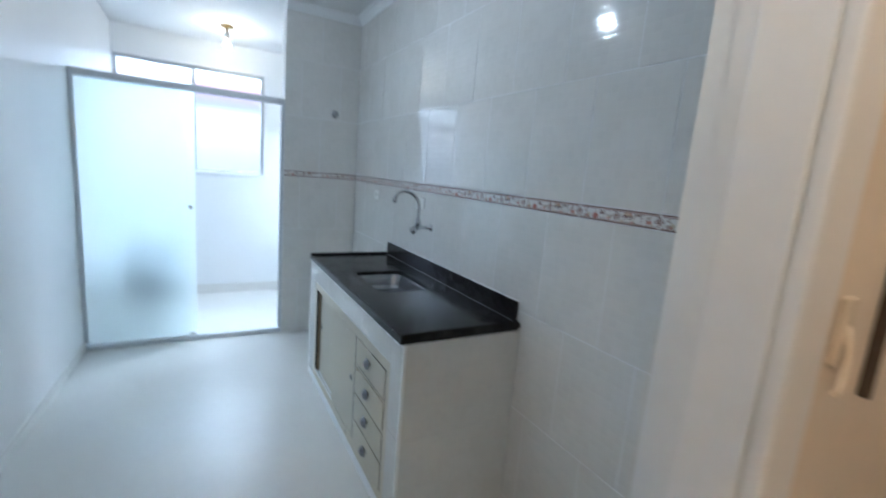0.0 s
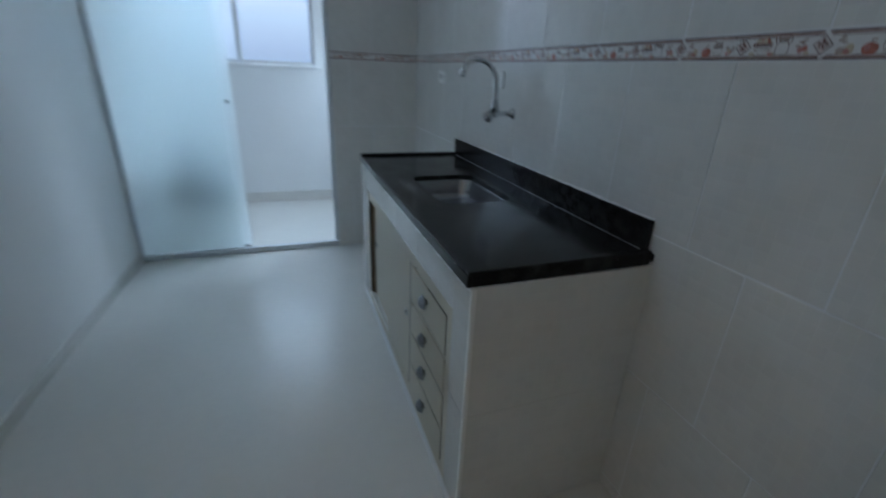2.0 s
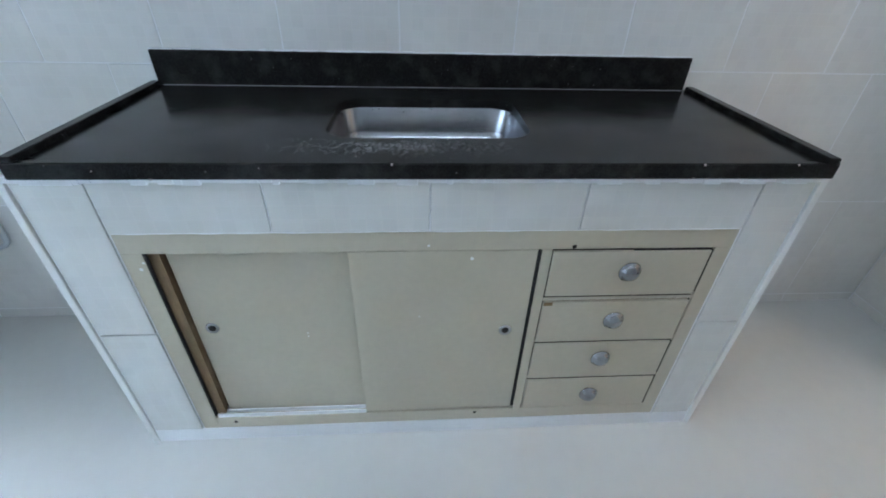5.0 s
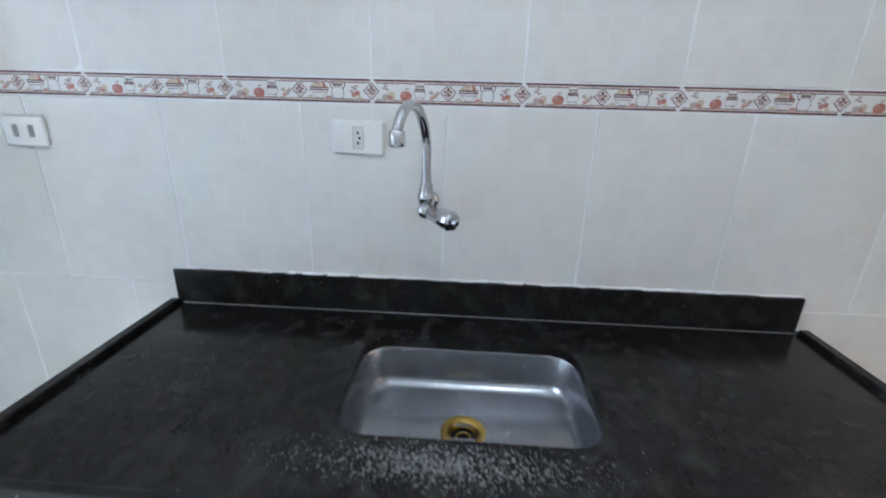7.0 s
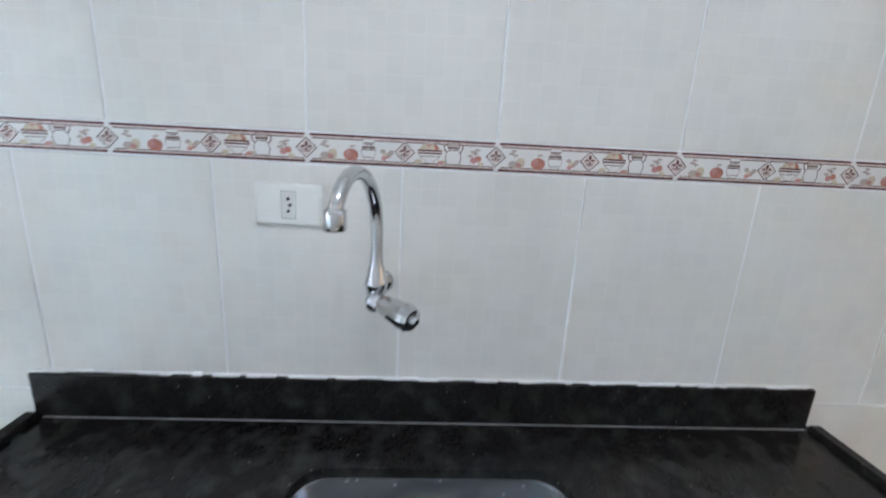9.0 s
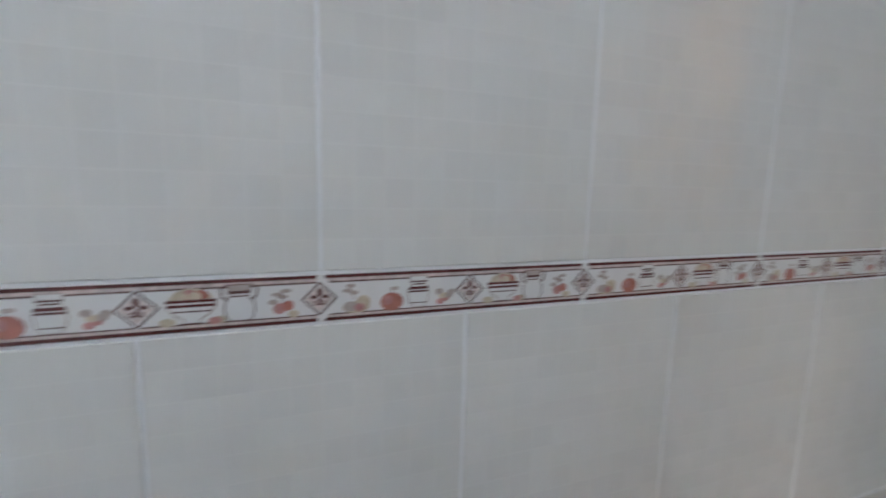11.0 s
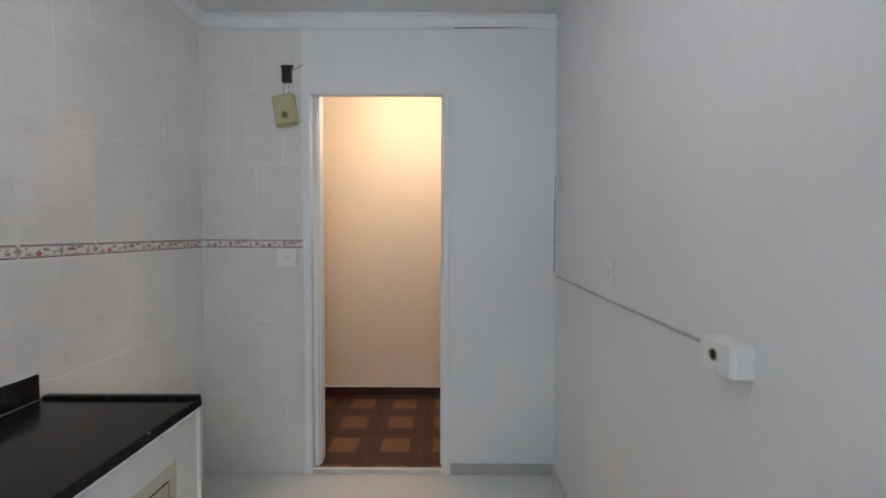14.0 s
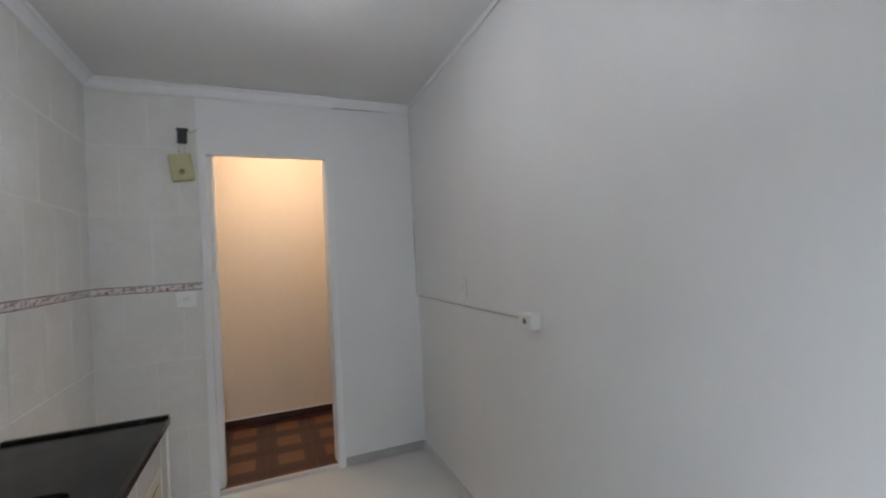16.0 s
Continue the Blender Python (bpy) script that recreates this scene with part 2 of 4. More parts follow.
def frosted_material(name, colour, rough):
    """Sand-blasted glass: part of the light is scattered wide, part passes blurred."""
    m = glass_material(name, colour, rough, 1.2)
    nt = m.node_tree
    p, out = nt.nodes["Principled BSDF"], nt.nodes["Material Output"]
    tr = nt.nodes.new("ShaderNodeBsdfTranslucent")
    tr.inputs["Color"].default_value = (*colour, 1)
    mx = nt.nodes.new("ShaderNodeMixShader")
    mx.inputs[0].default_value = 0.18
    nt.links.new(p.outputs[0], mx.inputs[1])
    nt.links.new(tr.outputs[0], mx.inputs[2])
    nt.links.new(mx.outputs[0], out.inputs["Surface"])
    return m


TILE = tile_material("glazed_wall_tile", (0.80, 0.790, 0.762), 0.055)
CLAD = tile_material("glazed_counter_tile", (0.73, 0.725, 0.695), 0.2)
GROUT = paint("white_grout", (0.82, 0.825, 0.835), 0.7, bump=0.2, bump_scale=120)
PLASTER = paint("white_plaster", (0.80, 0.80, 0.795), 0.4, vary=0.03, scale=2.0, bump=0.25, bump_scale=36, stretch=(1, 1, 0.4), fine=0.15)
roughcast(PLASTER)
SMOOTH_WALL = paint("white_board", (0.80, 0.81, 0.81), 0.5, vary=0.025, scale=2.0, bump=0.08, bump_scale=40)
CEILING = paint("ceiling_paint", (0.78, 0.78, 0.775), 0.8, vary=0.03, scale=1.5, bump=0.1, bump_scale=30)
TRIM = paint("white_gloss_trim", (0.82, 0.83, 0.84), 0.35, vary=0.03, scale=5, bump=0.06, bump_scale=25)
FLOOR = paint("pale_floor", (0.68, 0.675, 0.645), 0.33, vary=0.035, scale=3.5, bump=0.05, bump_scale=30, fine=0.35, rough_vary=0.03)
SKIRTING = paint("grey_skirting", (0.63, 0.625, 0.60), 0.35, vary=0.05, scale=6)
# Darker copy for the south wall, with that corner's shade in its colour.
SHADED_SKIRTING = paint("shaded_grey_skirting", (0.43, 0.43, 0.42), 0.4, vary=0.06, scale=6)
GRANITE = granite_material()
STEEL = steel_material()
CHROME = paint("chrome", (0.58, 0.59, 0.61), 0.07, 1.0, vary=0.05, scale=30, rough_vary=0.04)
# Base colour lowered to stand in for dark reflections on the knobs.
DARK_CHROME = paint("darkened_chrome", (0.33, 0.34, 0.36), 0.08, 1.0, vary=0.15, scale=60, rough_vary=0.05)
BRASS = paint("yellow_brass", (0.42, 0.29, 0.08), 0.3, 1.0, vary=0.2, scale=40)
BEIGE = paint("beige_enamel", (0.51, 0.462, 0.355), 0.38, vary=0.06, scale=5, bump=0.06, bump_scale=60)
RAW = paint("raw_brown_wood", (0.20, 0.13, 0.06), 0.7, vary=0.25, scale=8, stretch=(6, 6, 0.7))
# Brown toned down for the shade in the sliding door recess.
BROWNWOOD = paint("worn_brown_wood_shaded", (0.21, 0.14, 0.07), 0.6, vary=0.3, scale=8, stretch=(6, 6, 0.7))
# Near-black colour in place of the shade inside gaps, holes and slots.
DARK = paint("dark_void_shade", (0.012, 0.011, 0.010), 0.8)
ALU = paint("anodised_aluminium", (0.62, 0.65, 0.68), 0.42, 0.45, vary=0.05, scale=8)
WHITE_PLASTIC = paint("white_plastic", (0.82, 0.82, 0.80), 0.3, vary=0.02, scale=20)
AGED_BRASS = paint("aged_brass", (0.20, 0.145, 0.07), 0.4, 1.0, vary=0.25, scale=40)
OLD_CREAM = paint("yellowed_plastic", (0.70, 0.60, 0.46), 0.45, vary=0.08, scale=20)
DARK_WOOD = paint("dark_stained_wood", (0.05, 0.034, 0.022), 0.5, vary=0.3, scale=8, stretch=(6, 6, 0.7))
CREAM_PLASTIC = paint("aged_cream_plastic", (0.52, 0.47, 0.26), 0.4, vary=0.1, scale=20)
BLACK_PLASTIC = paint("black_plastic", (0.012, 0.012, 0.014), 0.4)
PAINTED = paint("painted_cable", (0.60, 0.60, 0.60), 0.5, vary=0.08, scale=20)
CABLE = paint("grey_cable", (0.30, 0.30, 0.30), 0.6, vary=0.2, scale=20)
DARK_CABLE = paint("dark_cable", (0.09, 0.085, 0.08), 0.5, vary=0.3, scale=30)
TRUNK = paint("grey_trunking", (0.52, 0.49, 0.47), 0.5, vary=0.15, scale=9)
FROST = frosted_material("frosted_glass", (0.90, 0.95, 0.955), 0.68)
RIBBED = glass_material("ribbed_glass", (0.93, 0.97, 1.0), 0.07, 1.3, ribs=60)
PALE_GLASS = glass_material("etched_window_glass", (0.92, 0.97, 1.0), 0.4, 1.3)
TANK = paint("blue_grey_plastic", (0.012, 0.05, 0.09), 0.45, vary=0.1)
HALL_WALL = paint("cream_hall_paint", (0.80, 0.712, 0.60), 0.6, vary=0.03, scale=2, bump=0.15, bump_scale=30)
BROWN = paint("brown_floor_tile", (0.055, 0.018, 0.011), 0.32, vary=0.35, scale=10, bump=0.06, bump_scale=50, stretch=(1, 4, 1))
TAN = paint("tan_floor_tile", (0.19, 0.088, 0.038), 0.34, vary=0.2, scale=12, stretch=(1, 5, 1))
SKIRT = paint("dark_skirting", (0.045, 0.018, 0.012), 0.35, vary=0.25, scale=9)
GLASS_BULB = glow_material("lit_bulb", (1.0, 0.88, 0.66), 12)
COOL_BULB = glow_material("lit_white_bulb", (0.95, 0.98, 1.0), 25)
WARM_BULB = glow_material("lit_warm_bulb", (1.0, 0.75, 0.45), 15)
BORDER_WHITE = paint("border_glaze", (0.78, 0.765, 0.755), 0.16, vary=0.03, scale=30)
BORDER_RED = paint("border_dark_red", (0.115, 0.036, 0.033), 0.2, vary=0.3, scale=60)
BORDER_BROWN = paint("border_brown", (0.13, 0.062, 0.055), 0.2, vary=0.3, scale=80)
BORDER_PINK = paint("border_pink", (0.52, 0.27, 0.25), 0.2, vary=0.3, scale=110)
BORDER_ORANGE = paint("border_orange", (0.46, 0.19, 0.15), 0.2, vary=0.3, scale=90)
BORDER_CREAM = paint("border_cream", (0.60, 0.51, 0.39), 0.2, vary=0.25, scale=90)
BORDER_GREY = paint("border_grey_green", (0.48, 0.40, 0.37), 0.2, vary=0.2, scale=90)
BORDER_BLUSH = paint("border_blush", (0.64, 0.54, 0.51), 0.2, vary=0.3, scale=160)
OUTSIDE = backdrop_material()


# ---- building tools ----
def add_box(bm, lo, hi, mat=0, bevel=0.0, seg=2):
    c = [(a + b) / 2 for a, b in zip(lo, hi)]
    s = [abs(b - a) for a, b in zip(lo, hi)]
    r = bmesh.ops.create_cube(bm, size=1.0, matrix=Matrix.Translation(c) @ Matrix.Diagonal((*s, 1)))
    faces = {f for v in r["verts"] for f in v.link_faces}
    for f in faces:
        f.material_index = mat
    if bevel:
        edges = list({e for v in r["verts"] for e in v.link_edges})
        out = bmesh.ops.bevel(bm, geom=edges, offset=bevel, segments=seg, affect='EDGES', profile=0.5)
        for f in out["faces"]:
            f.material_index = mat


def add_lathe(bm, profile, at, axis, seg=24, mat=0, closed=True):
    """Turn a profile of (radius, height) about an axis; closed ends unless told otherwise."""
    q = Vector(axis).to_track_quat('Z', 'Y').to_matrix()
    rings = []
    for r, h in profile:
        rings.append([bm.verts.new(Vector(at) + q @ Vector((r * math.cos(2 * math.pi * k / seg), r * math.sin(2 * math.pi * k / seg), h))) for k in range(seg)])
    for a, b in zip(rings, rings[1:]):
        for k in range(seg):
            f = bm.faces.new((a[k], a[(k + 1) % seg], b[(k + 1) % seg], b[k]))
            f.material_index, f.smooth = mat, True
    for ring, flip in ((rings[0], True), (rings[-1], False)) if closed else ():
        f = bm.faces.new(ring[::-1] if flip else ring)
        f.material_index = mat


def add_tube(bm, pts, radii, seg=12, mat=0):
    """Sweep a circle along points."""
    pts = [Vector(p) for p in pts]
    if not hasattr(radii, "__len__"):
        radii = [radii] * len(pts)
    rings, side = [], None
    for i, p in enumerate(pts):
        d = (pts[min(i + 1, len(pts) - 1)] - pts[max(i - 1, 0)]).normalized()
        if side is None:
            side = d.orthogonal().normalized()
        side = (side - d * side.dot(d)).normalized()
        up = d.cross(side)
        rings.append([bm.verts.new(p + radii[i] * (math.cos(2 * math.pi * k / seg) * side + math.sin(2 * math.pi * k / seg) * up)) for k in range(seg)])
    for a, b in zip(rings, rings[1:]):
        for k in range(seg):
            f = bm.faces.new((a[k], a[(k + 1) % seg], b[(k + 1) % seg], b[k]))
            f.material_index, f.smooth = mat, True
    for ring, flip in ((rings[0], True), (rings[-1], False)):
        f = bm.faces.new(ring[::-1] if flip else ring)
        f.material_index = mat


def add_poly(bm, pts, mat=0):
    f = bm.faces.new([bm.verts.new(p) for p in pts])
    f.material_index = mat
    return f


def add_prism(bm, loop, z0, z1, mat=0):
    """A flat outline (x, y) pulled up from z0 to z1."""
    lo = [bm.verts.new((x, y, z0)) for x, y in loop]
    hi = [bm.verts.new((x, y, z1)) for x, y in loop]
    n = len(loop)
    faces = [bm.faces.new(lo[::-1]), bm.faces.new(hi)]
    faces += [bm.faces.new((lo[k], lo[(k + 1) % n], hi[(k + 1) % n], hi[k])) for k in range(n)]
    for f in faces:
        f.material_index = mat


def done(name, bm, mats, parent=None, m=None):
    me = bpy.data.meshes.new(name)
    bmesh.ops.recalc_face_normals(bm, faces=bm.faces[:])
    bm.to_mesh(me)
    bm.free()
    for k in mats:
        me.materials.append(k)
    o = new(name, me)
    if m is not None:
        o.matrix_basis = m
    if parent is not None:
        under(o, parent)
    return o


def under(o, parent):
    o.parent = parent
    o.matrix_parent_inverse = world_of(parent).inverted()


def world_of(o):
    m = o.matrix_basis.copy()
    return world_of(o.parent) @ o.matrix_parent_inverse @ m if o.parent else m


def boxes(name, items, mats, parent=None, bevel=0.0, m=None):
    """One mesh of several blocks: (lo, hi) or (lo, hi, material)."""
    bm = bmesh.new()
    for it in items:
        add_box(bm, it[0], it[1], it[2] if len(it) > 2 else 0, bevel)
    return done(name, bm, mats, parent, m)


def holder(name, at):
    o = new(name)
    o.location = at
    o.empty_display_size = 0.05
    return o


def facing(x, y, z, yaw, roll=0.0):
    """A pose on a wall: local z points out of it, yaw 0 faces south."""
    return Matrix.Translation((x, y, z)) @ Matrix.Rotation(radians(yaw), 4, 'Z') @ Matrix.Rotation(radians(90), 4, 'X') @ Matrix.Rotation(radians(roll), 4, 'Z')


# ---- the large structure ----
E, N0, N1, H = 1.963, 3.25, 4.545, 2.52       # east tile face, pillar wall, window wall, ceiling
D0, D1, DH, ST = 0.635, 1.335, 2.10, 0.125   # doorway sides and height, south wall thickness
HB = -1.12                                   # back wall of the hall
FZ = -0.025                                  # kitchen floor, a little below the hall
LEAN = 0.035                                 # the west wall runs slightly inwards
WB0, WB1, WZ0, WZ1 = 0.165, 1.385, 1.215, 2.175   # window


def west(y):
    return LEAN * y


floor = tagged(boxes("floor", [((-0.3, 0, -0.14), (2.3, N1 + 0.2, FZ))], [FLOOR]), "pale glossy off-white floor of kitchen and laundry", "floor", kind="structure")
ceiling = tagged(boxes("ceiling", [((-0.3, -0.06, H), (2.3, N1 + 0.2, H + 0.15))], [CEILING]), "white painted ceiling", "ceiling", kind="structure")
bm = bmesh.new()
ys = (-0.12, N1 + 0.2)
add_prism(bm, [(west(ys[0]), ys[0]), (west(ys[1]), ys[1]), (-0.3, ys[1]), (-0.3, ys[0])], -0.1, H + 0.1)
wall_west = tagged(done("wall_west", bm, [PLASTER]), "white roughly plastered wall with streaky relief", "wall", kind="structure")
# The opening at the laundry end is for the unseen, assumed window.
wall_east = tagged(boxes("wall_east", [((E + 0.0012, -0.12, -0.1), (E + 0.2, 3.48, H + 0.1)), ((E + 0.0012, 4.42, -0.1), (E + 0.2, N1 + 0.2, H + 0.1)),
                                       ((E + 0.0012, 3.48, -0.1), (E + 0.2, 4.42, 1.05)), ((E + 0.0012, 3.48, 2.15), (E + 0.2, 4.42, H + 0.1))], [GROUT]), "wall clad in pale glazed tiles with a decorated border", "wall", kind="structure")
wall_south = tagged(boxes("wall_south", [((D1 + 0.070, -ST, -0.1), (E + 0.0012, -0.0012, H + 0.1), 0), ((D1 + 0.026, -ST, -0.1), (D1 + 0.070, 0.010, H + 0.1), 1), ((D1, -ST, -0.1), (D1 + 0.026, -0.034, H + 0.1), 1),
                                         ((D0, -0.040, DH), (D1 + 0.026, 0.010, H + 0.1), 1), ((D0, -ST, DH + 0.06), (D1, -0.040, H + 0.1), 1), ((0.585, -ST, -0.1), (D0, 0.010, H + 0.1), 1), ((0.0, -ST, -0.1), (0.585, 0.0, H + 0.1), 1)], [GROUT, SMOOTH_WALL]),
                    "white wall round an open doorway, tiled beside it", "wall", kind="structure")
wall_pillar = tagged(boxes("wall_pillar", [((1.388, N0 + 0.0012, -0.1), (E + 0.0012, N0 + 0.14, H + 0.1))], [GROUT]), "short tiled cross wall beside the glass partition", "wall", kind="structure")
wall_north = tagged(boxes("wall_north", [((-0.3, N1, -0.1), (WB0, N1 + 0.16, H + 0.1)), ((WB1, N1, -0.1), (E + 0.0012, N1 + 0.16, H + 0.1)),
                                         ((WB0, N1, -0.1), (WB1, N1 + 0.16, WZ0)), ((WB0, N1, WZ1), (WB1, N1 + 0.16, H + 0.1))], [SMOOTH_WALL]),
                    "white painted laundry wall round a wide window", "wall", kind="structure")
bm = bmesh.new()
prof = [(N0, H + 0.01), (N0, H - 0.001), (N1, 2.425), (N1, H + 0.01)]
ends = [[bm.verts.new((x, y, z)) for y, z in prof] for x in (0.0, E)]
for k in range(4):
    bm.faces.new((ends[0][k], ends[0][(k + 1) % 4], ends[1][(k + 1) % 4], ends[1][k]))
bm.faces.new(ends[0])
bm.faces.new(ends[1][::-1])
tagged(done("laundry_ceiling", bm, [CEILING]), "white gently sloping laundry ceiling", "ceiling", kind="structure")

# hall behind the doorway
hall_floor = tagged(boxes("hall_floor", [((-1.2, HB - 0.2, -0.12), (2.8, -0.018, -0.006))], [BROWN]), "dark brown tiled hall floor", "floor", kind="structure")
hall_wall = tagged(boxes("wall_hall", [((-1.2, HB - 0.15, -0.1), (2.8, HB, H + 0.1)), ((-1.35, HB, -0.1), (-1.2, 0.0, H + 0.1)), ((2.65, HB, -0.1), (2.8, 0.0, H + 0.1)),
                                       ((-1.2, -ST + 0.001, -0.1), (0.0, -0.02, H + 0.1)), ((E + 0.2, -ST + 0.001, -0.1), (2.65, -0.02, H + 0.1))], [HALL_WALL]),
                   "cream painted hall wall in warm lamp light", "wall", kind="structure")
hall_ceiling = tagged(boxes("hall_ceiling", [((-1.2, HB - 0.1, H), (2.8, -0.065, H + 0.15))], [CEILING]), "white hall ceiling", "ceiling", kind="structure")
hall_face = tagged(boxes("wall_hall_face", [((0.0, -ST - 0.004, 0.0), (D0 - 0.06, -ST - 0.0005, H)), ((D1 + 0.075, -ST - 0.004, 0.0), (E + 0.2, -ST - 0.0005, H)),
                                            ((D0 - 0.06, -ST - 0.004, DH + 0.10), (D1 + 0.075, -ST - 0.0005, H))], [HALL_WALL]), "cream painted hall side of the doorway wall", "wall", kind="structure")
hall_skirt = tagged(boxes("baseboard_hall", [((-1.2, HB, 0.0), (2.65, HB + 0.012, 0.068), 0), ((-1.2, HB, 0.068), (2.65, HB + 0.013, 0.078), 1)], [SKIRT, TRIM]),
                    "dark tile skirting with a pale top line", "baseboard", kind="structure")

# baseboards
bm = bmesh.new()
add_prism(bm, [(west(0.0), 0.0), (west(0.0) + 0.012, 0.0), (west(N0) + 0.012, N0 + 0.02), (west(N0), N0 + 0.02)], FZ, 0.035)
tagged(done("baseboard_west", bm, [SKIRTING]), "low grey baseboard", "baseboard", kind="structure")
tagged(boxes("baseboard_laundry", [((west(N1), N1 - 0.012, FZ), (E, N1, 0.070))], [paint("laundry_skirting", (0.68, 0.67, 0.64), 0.4)]), "grey baseboard in the laundry", "baseboard", kind="structure")


tagged(boxes("baseboard_south", [((0.013, 0.0, FZ), (0.584, 0.010, 0.038))], [SHADED_SKIRTING], bevel=0.003), "low grey baseboard", "baseboard", kind="structure")

# crown moulding
def moulding(name, a, b, out, z=H, size=0.055, deep=0.0):
    """A stepped cornice from a to b; out points into the room."""
    deep = deep or size
    prof = [(0, 0), (size, 0), (size, -0.008), (size * 0.72, -0.014), (size * 0.62, -0.02), (min(0.018, size * 0.5), -deep + 0.016), (min(0.014, size * 0.4), -deep + 0.008), (0.008, -deep), (0, -deep)]
    bm = bmesh.new()
    o = Vector((*out, 0))
    rings = [[bm.verts.new(Vector((p[0], p[1], z)) + o * u + Vector((0, 0, v))) for u, v in prof] for p in (a, b)]
    n = len(prof)
    for k in range(n):
        bm.faces.new((rings[0][k], rings[0][(k + 1) % n], rings[1][(k + 1) % n], rings[1][k]))
    bm.faces.new(rings[0])
    bm.faces.new(rings[1][::-1])
    return tagged(done(name, bm, [TRIM]), "white plaster crown moulding", "moulding", kind="structure")


moulding("trim_east", (E, 0.0), (E, N0), (-1, 0))
moulding("trim_west", (west(0), 0.0), (west(N0), N0 + 0.02), (1, 0), H, 0.016)
moulding("trim_south", (D1 + 0.068, 0.001), (E - 0.004, 0.001), (0, 1), H, 0.034, 0.066)
moulding("trim_south_board", (0.585, 0.010), (D1 + 0.066, 0.010), (0, 1), H, 0.036, 0.072)
moulding("trim_south_corner", (0.02, 0.001), (0.583, 0.001), (0, 1), H, 0.030, 0.060)
moulding("trim_pillar", (1.388, N0), (E - 0.004, N0), (0, -1))

# doorway casing on both faces, with a stop on the lining
bm = bmesh.new()
add_box(bm, (D1 + 0.030, 0.009, FZ), (D1 + 0.066, 0.015, DH + 0.0), 0, 0.004)
add_box(bm, (D0 - 0.040, 0.009, FZ), (D0 - 0.006, 0.018, DH + 0.0), 0, 0.004)
add_box(bm, (D1 - 0.007, -ST, 0), (D1, -0.056, DH - 0.001), 0, 0.003)
add_box(bm, (D0, -ST, 0), (D0 + 0.007, -0.056, DH - 0.001), 0, 0.003)
add_box(bm, (D1 - 0.004, -ST - 0.02, 0), (D1 + 0.075, -ST - 0.0005, DH + 0.10), 0, 0.005)
add_box(bm, (D0 - 0.06, -ST - 0.02, 0), (D0 + 0.004, -ST - 0.0005, DH + 0.10), 0, 0.005)
add_box(bm, (D0 + 0.004, -ST - 0.02, DH + 0.061), (D1 - 0.004, -ST - 0.0005, DH + 0.10), 0, 0.005)
tagged(done("door_1", bm, [TRIM]), "white painted door lining of an open doorway", "doorway", kind="structure")
tagged(boxes("threshold", [((D0 - 0.004, -0.021, -0.04), (D1 + 0.026, 0.004, 0.003))], [FLOOR], bevel=0.002), "narrow worn pale threshold edge in the doorway", "threshold", kind="structure")


# ---- window ----
def build_window():
    w = tagged(holder("window_1", ((WB0 + WB1) / 2, N1 + 0.05, WZ0)), "wide aluminium window with etched and ribbed panes", "window", kind="structure")
    y0, y1, mid, t = N1 + 0.03, N1 + 0.075, 0.772, 0.022
    boxes("frame", [((WB0, y0, WZ0), (WB0 + t, y1, WZ1)), ((WB1 - t, y0, WZ0), (WB1, y1, WZ1)), ((WB0 + t, y0, WZ0), (WB1 - t, y1, WZ0 + t)), ((WB0 + t, y0, WZ1 - t), (WB1 - t, y1, WZ1)),
                    ((mid - 0.017, y0, WZ0 + t), (mid + 0.017, y1, WZ1 - t))], [ALU], w, 0.002)
    boxes("sill", [((WB0 - 0.03, N1 - 0.018, WZ0 - 0.03), (WB1 + 0.035, N1 + 0.03, WZ0 - 0.001))], [TRIM], w, 0.004)
    boxes("jamb", [((WB0 - 0.02, N1 - 0.006, WZ0), (WB0, N1 + 0.03, WZ1 + 0.02)), ((WB1, N1 - 0.006, WZ0), (WB1 + 0.03, N1 + 0.03, WZ1 + 0.02)), ((WB0, N1 - 0.006, WZ1), (WB1, N1 + 0.03, WZ1 + 0.02))], [TRIM], w, 0.002)
    for lo, hi, mat in ((WB0 + t, mid - 0.017, PALE_GLASS), (mid + 0.017, WB1 - t, RIBBED)):
        p = boxes("pane", [((lo, y0 + 0.018, WZ0 + t), (hi, y0 + 0.022, WZ1 - t))], [mat], w)
        p.visible_shadow = False
    bm = bmesh.new()
    add_box(bm, (mid - 0.008, y0 - 0.012, 1.66), (mid + 0.012, y0, 1.70), 0, 0.003)
    done("latch", bm, [WHITE_PLASTIC], w)


build_window()
# Side window out of view, added to carry the area lamp's daylight.
w2 = tagged(holder("window_2", (E + 0.06, 3.95, 1.05)), "assumed aluminium side window of the laundry, out of view", "window", kind="structure")
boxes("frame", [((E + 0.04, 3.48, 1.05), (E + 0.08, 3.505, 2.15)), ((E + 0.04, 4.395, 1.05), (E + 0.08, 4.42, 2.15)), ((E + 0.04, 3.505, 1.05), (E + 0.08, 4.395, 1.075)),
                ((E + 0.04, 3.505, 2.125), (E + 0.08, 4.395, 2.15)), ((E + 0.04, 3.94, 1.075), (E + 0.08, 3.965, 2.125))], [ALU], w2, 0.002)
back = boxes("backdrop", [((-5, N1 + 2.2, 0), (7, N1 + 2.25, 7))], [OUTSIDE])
tagged(back, "self-lit backdrop of hazy bright sky over a neighbouring roof and wall", "backdrop", kind="structure")
tagged(boxes("ground", [((-60, N1 + 0.2, -0.5), (60, N1 + 80, -0.3))], [CABLE]), "grey ground outside the window", "ground", kind="structure")


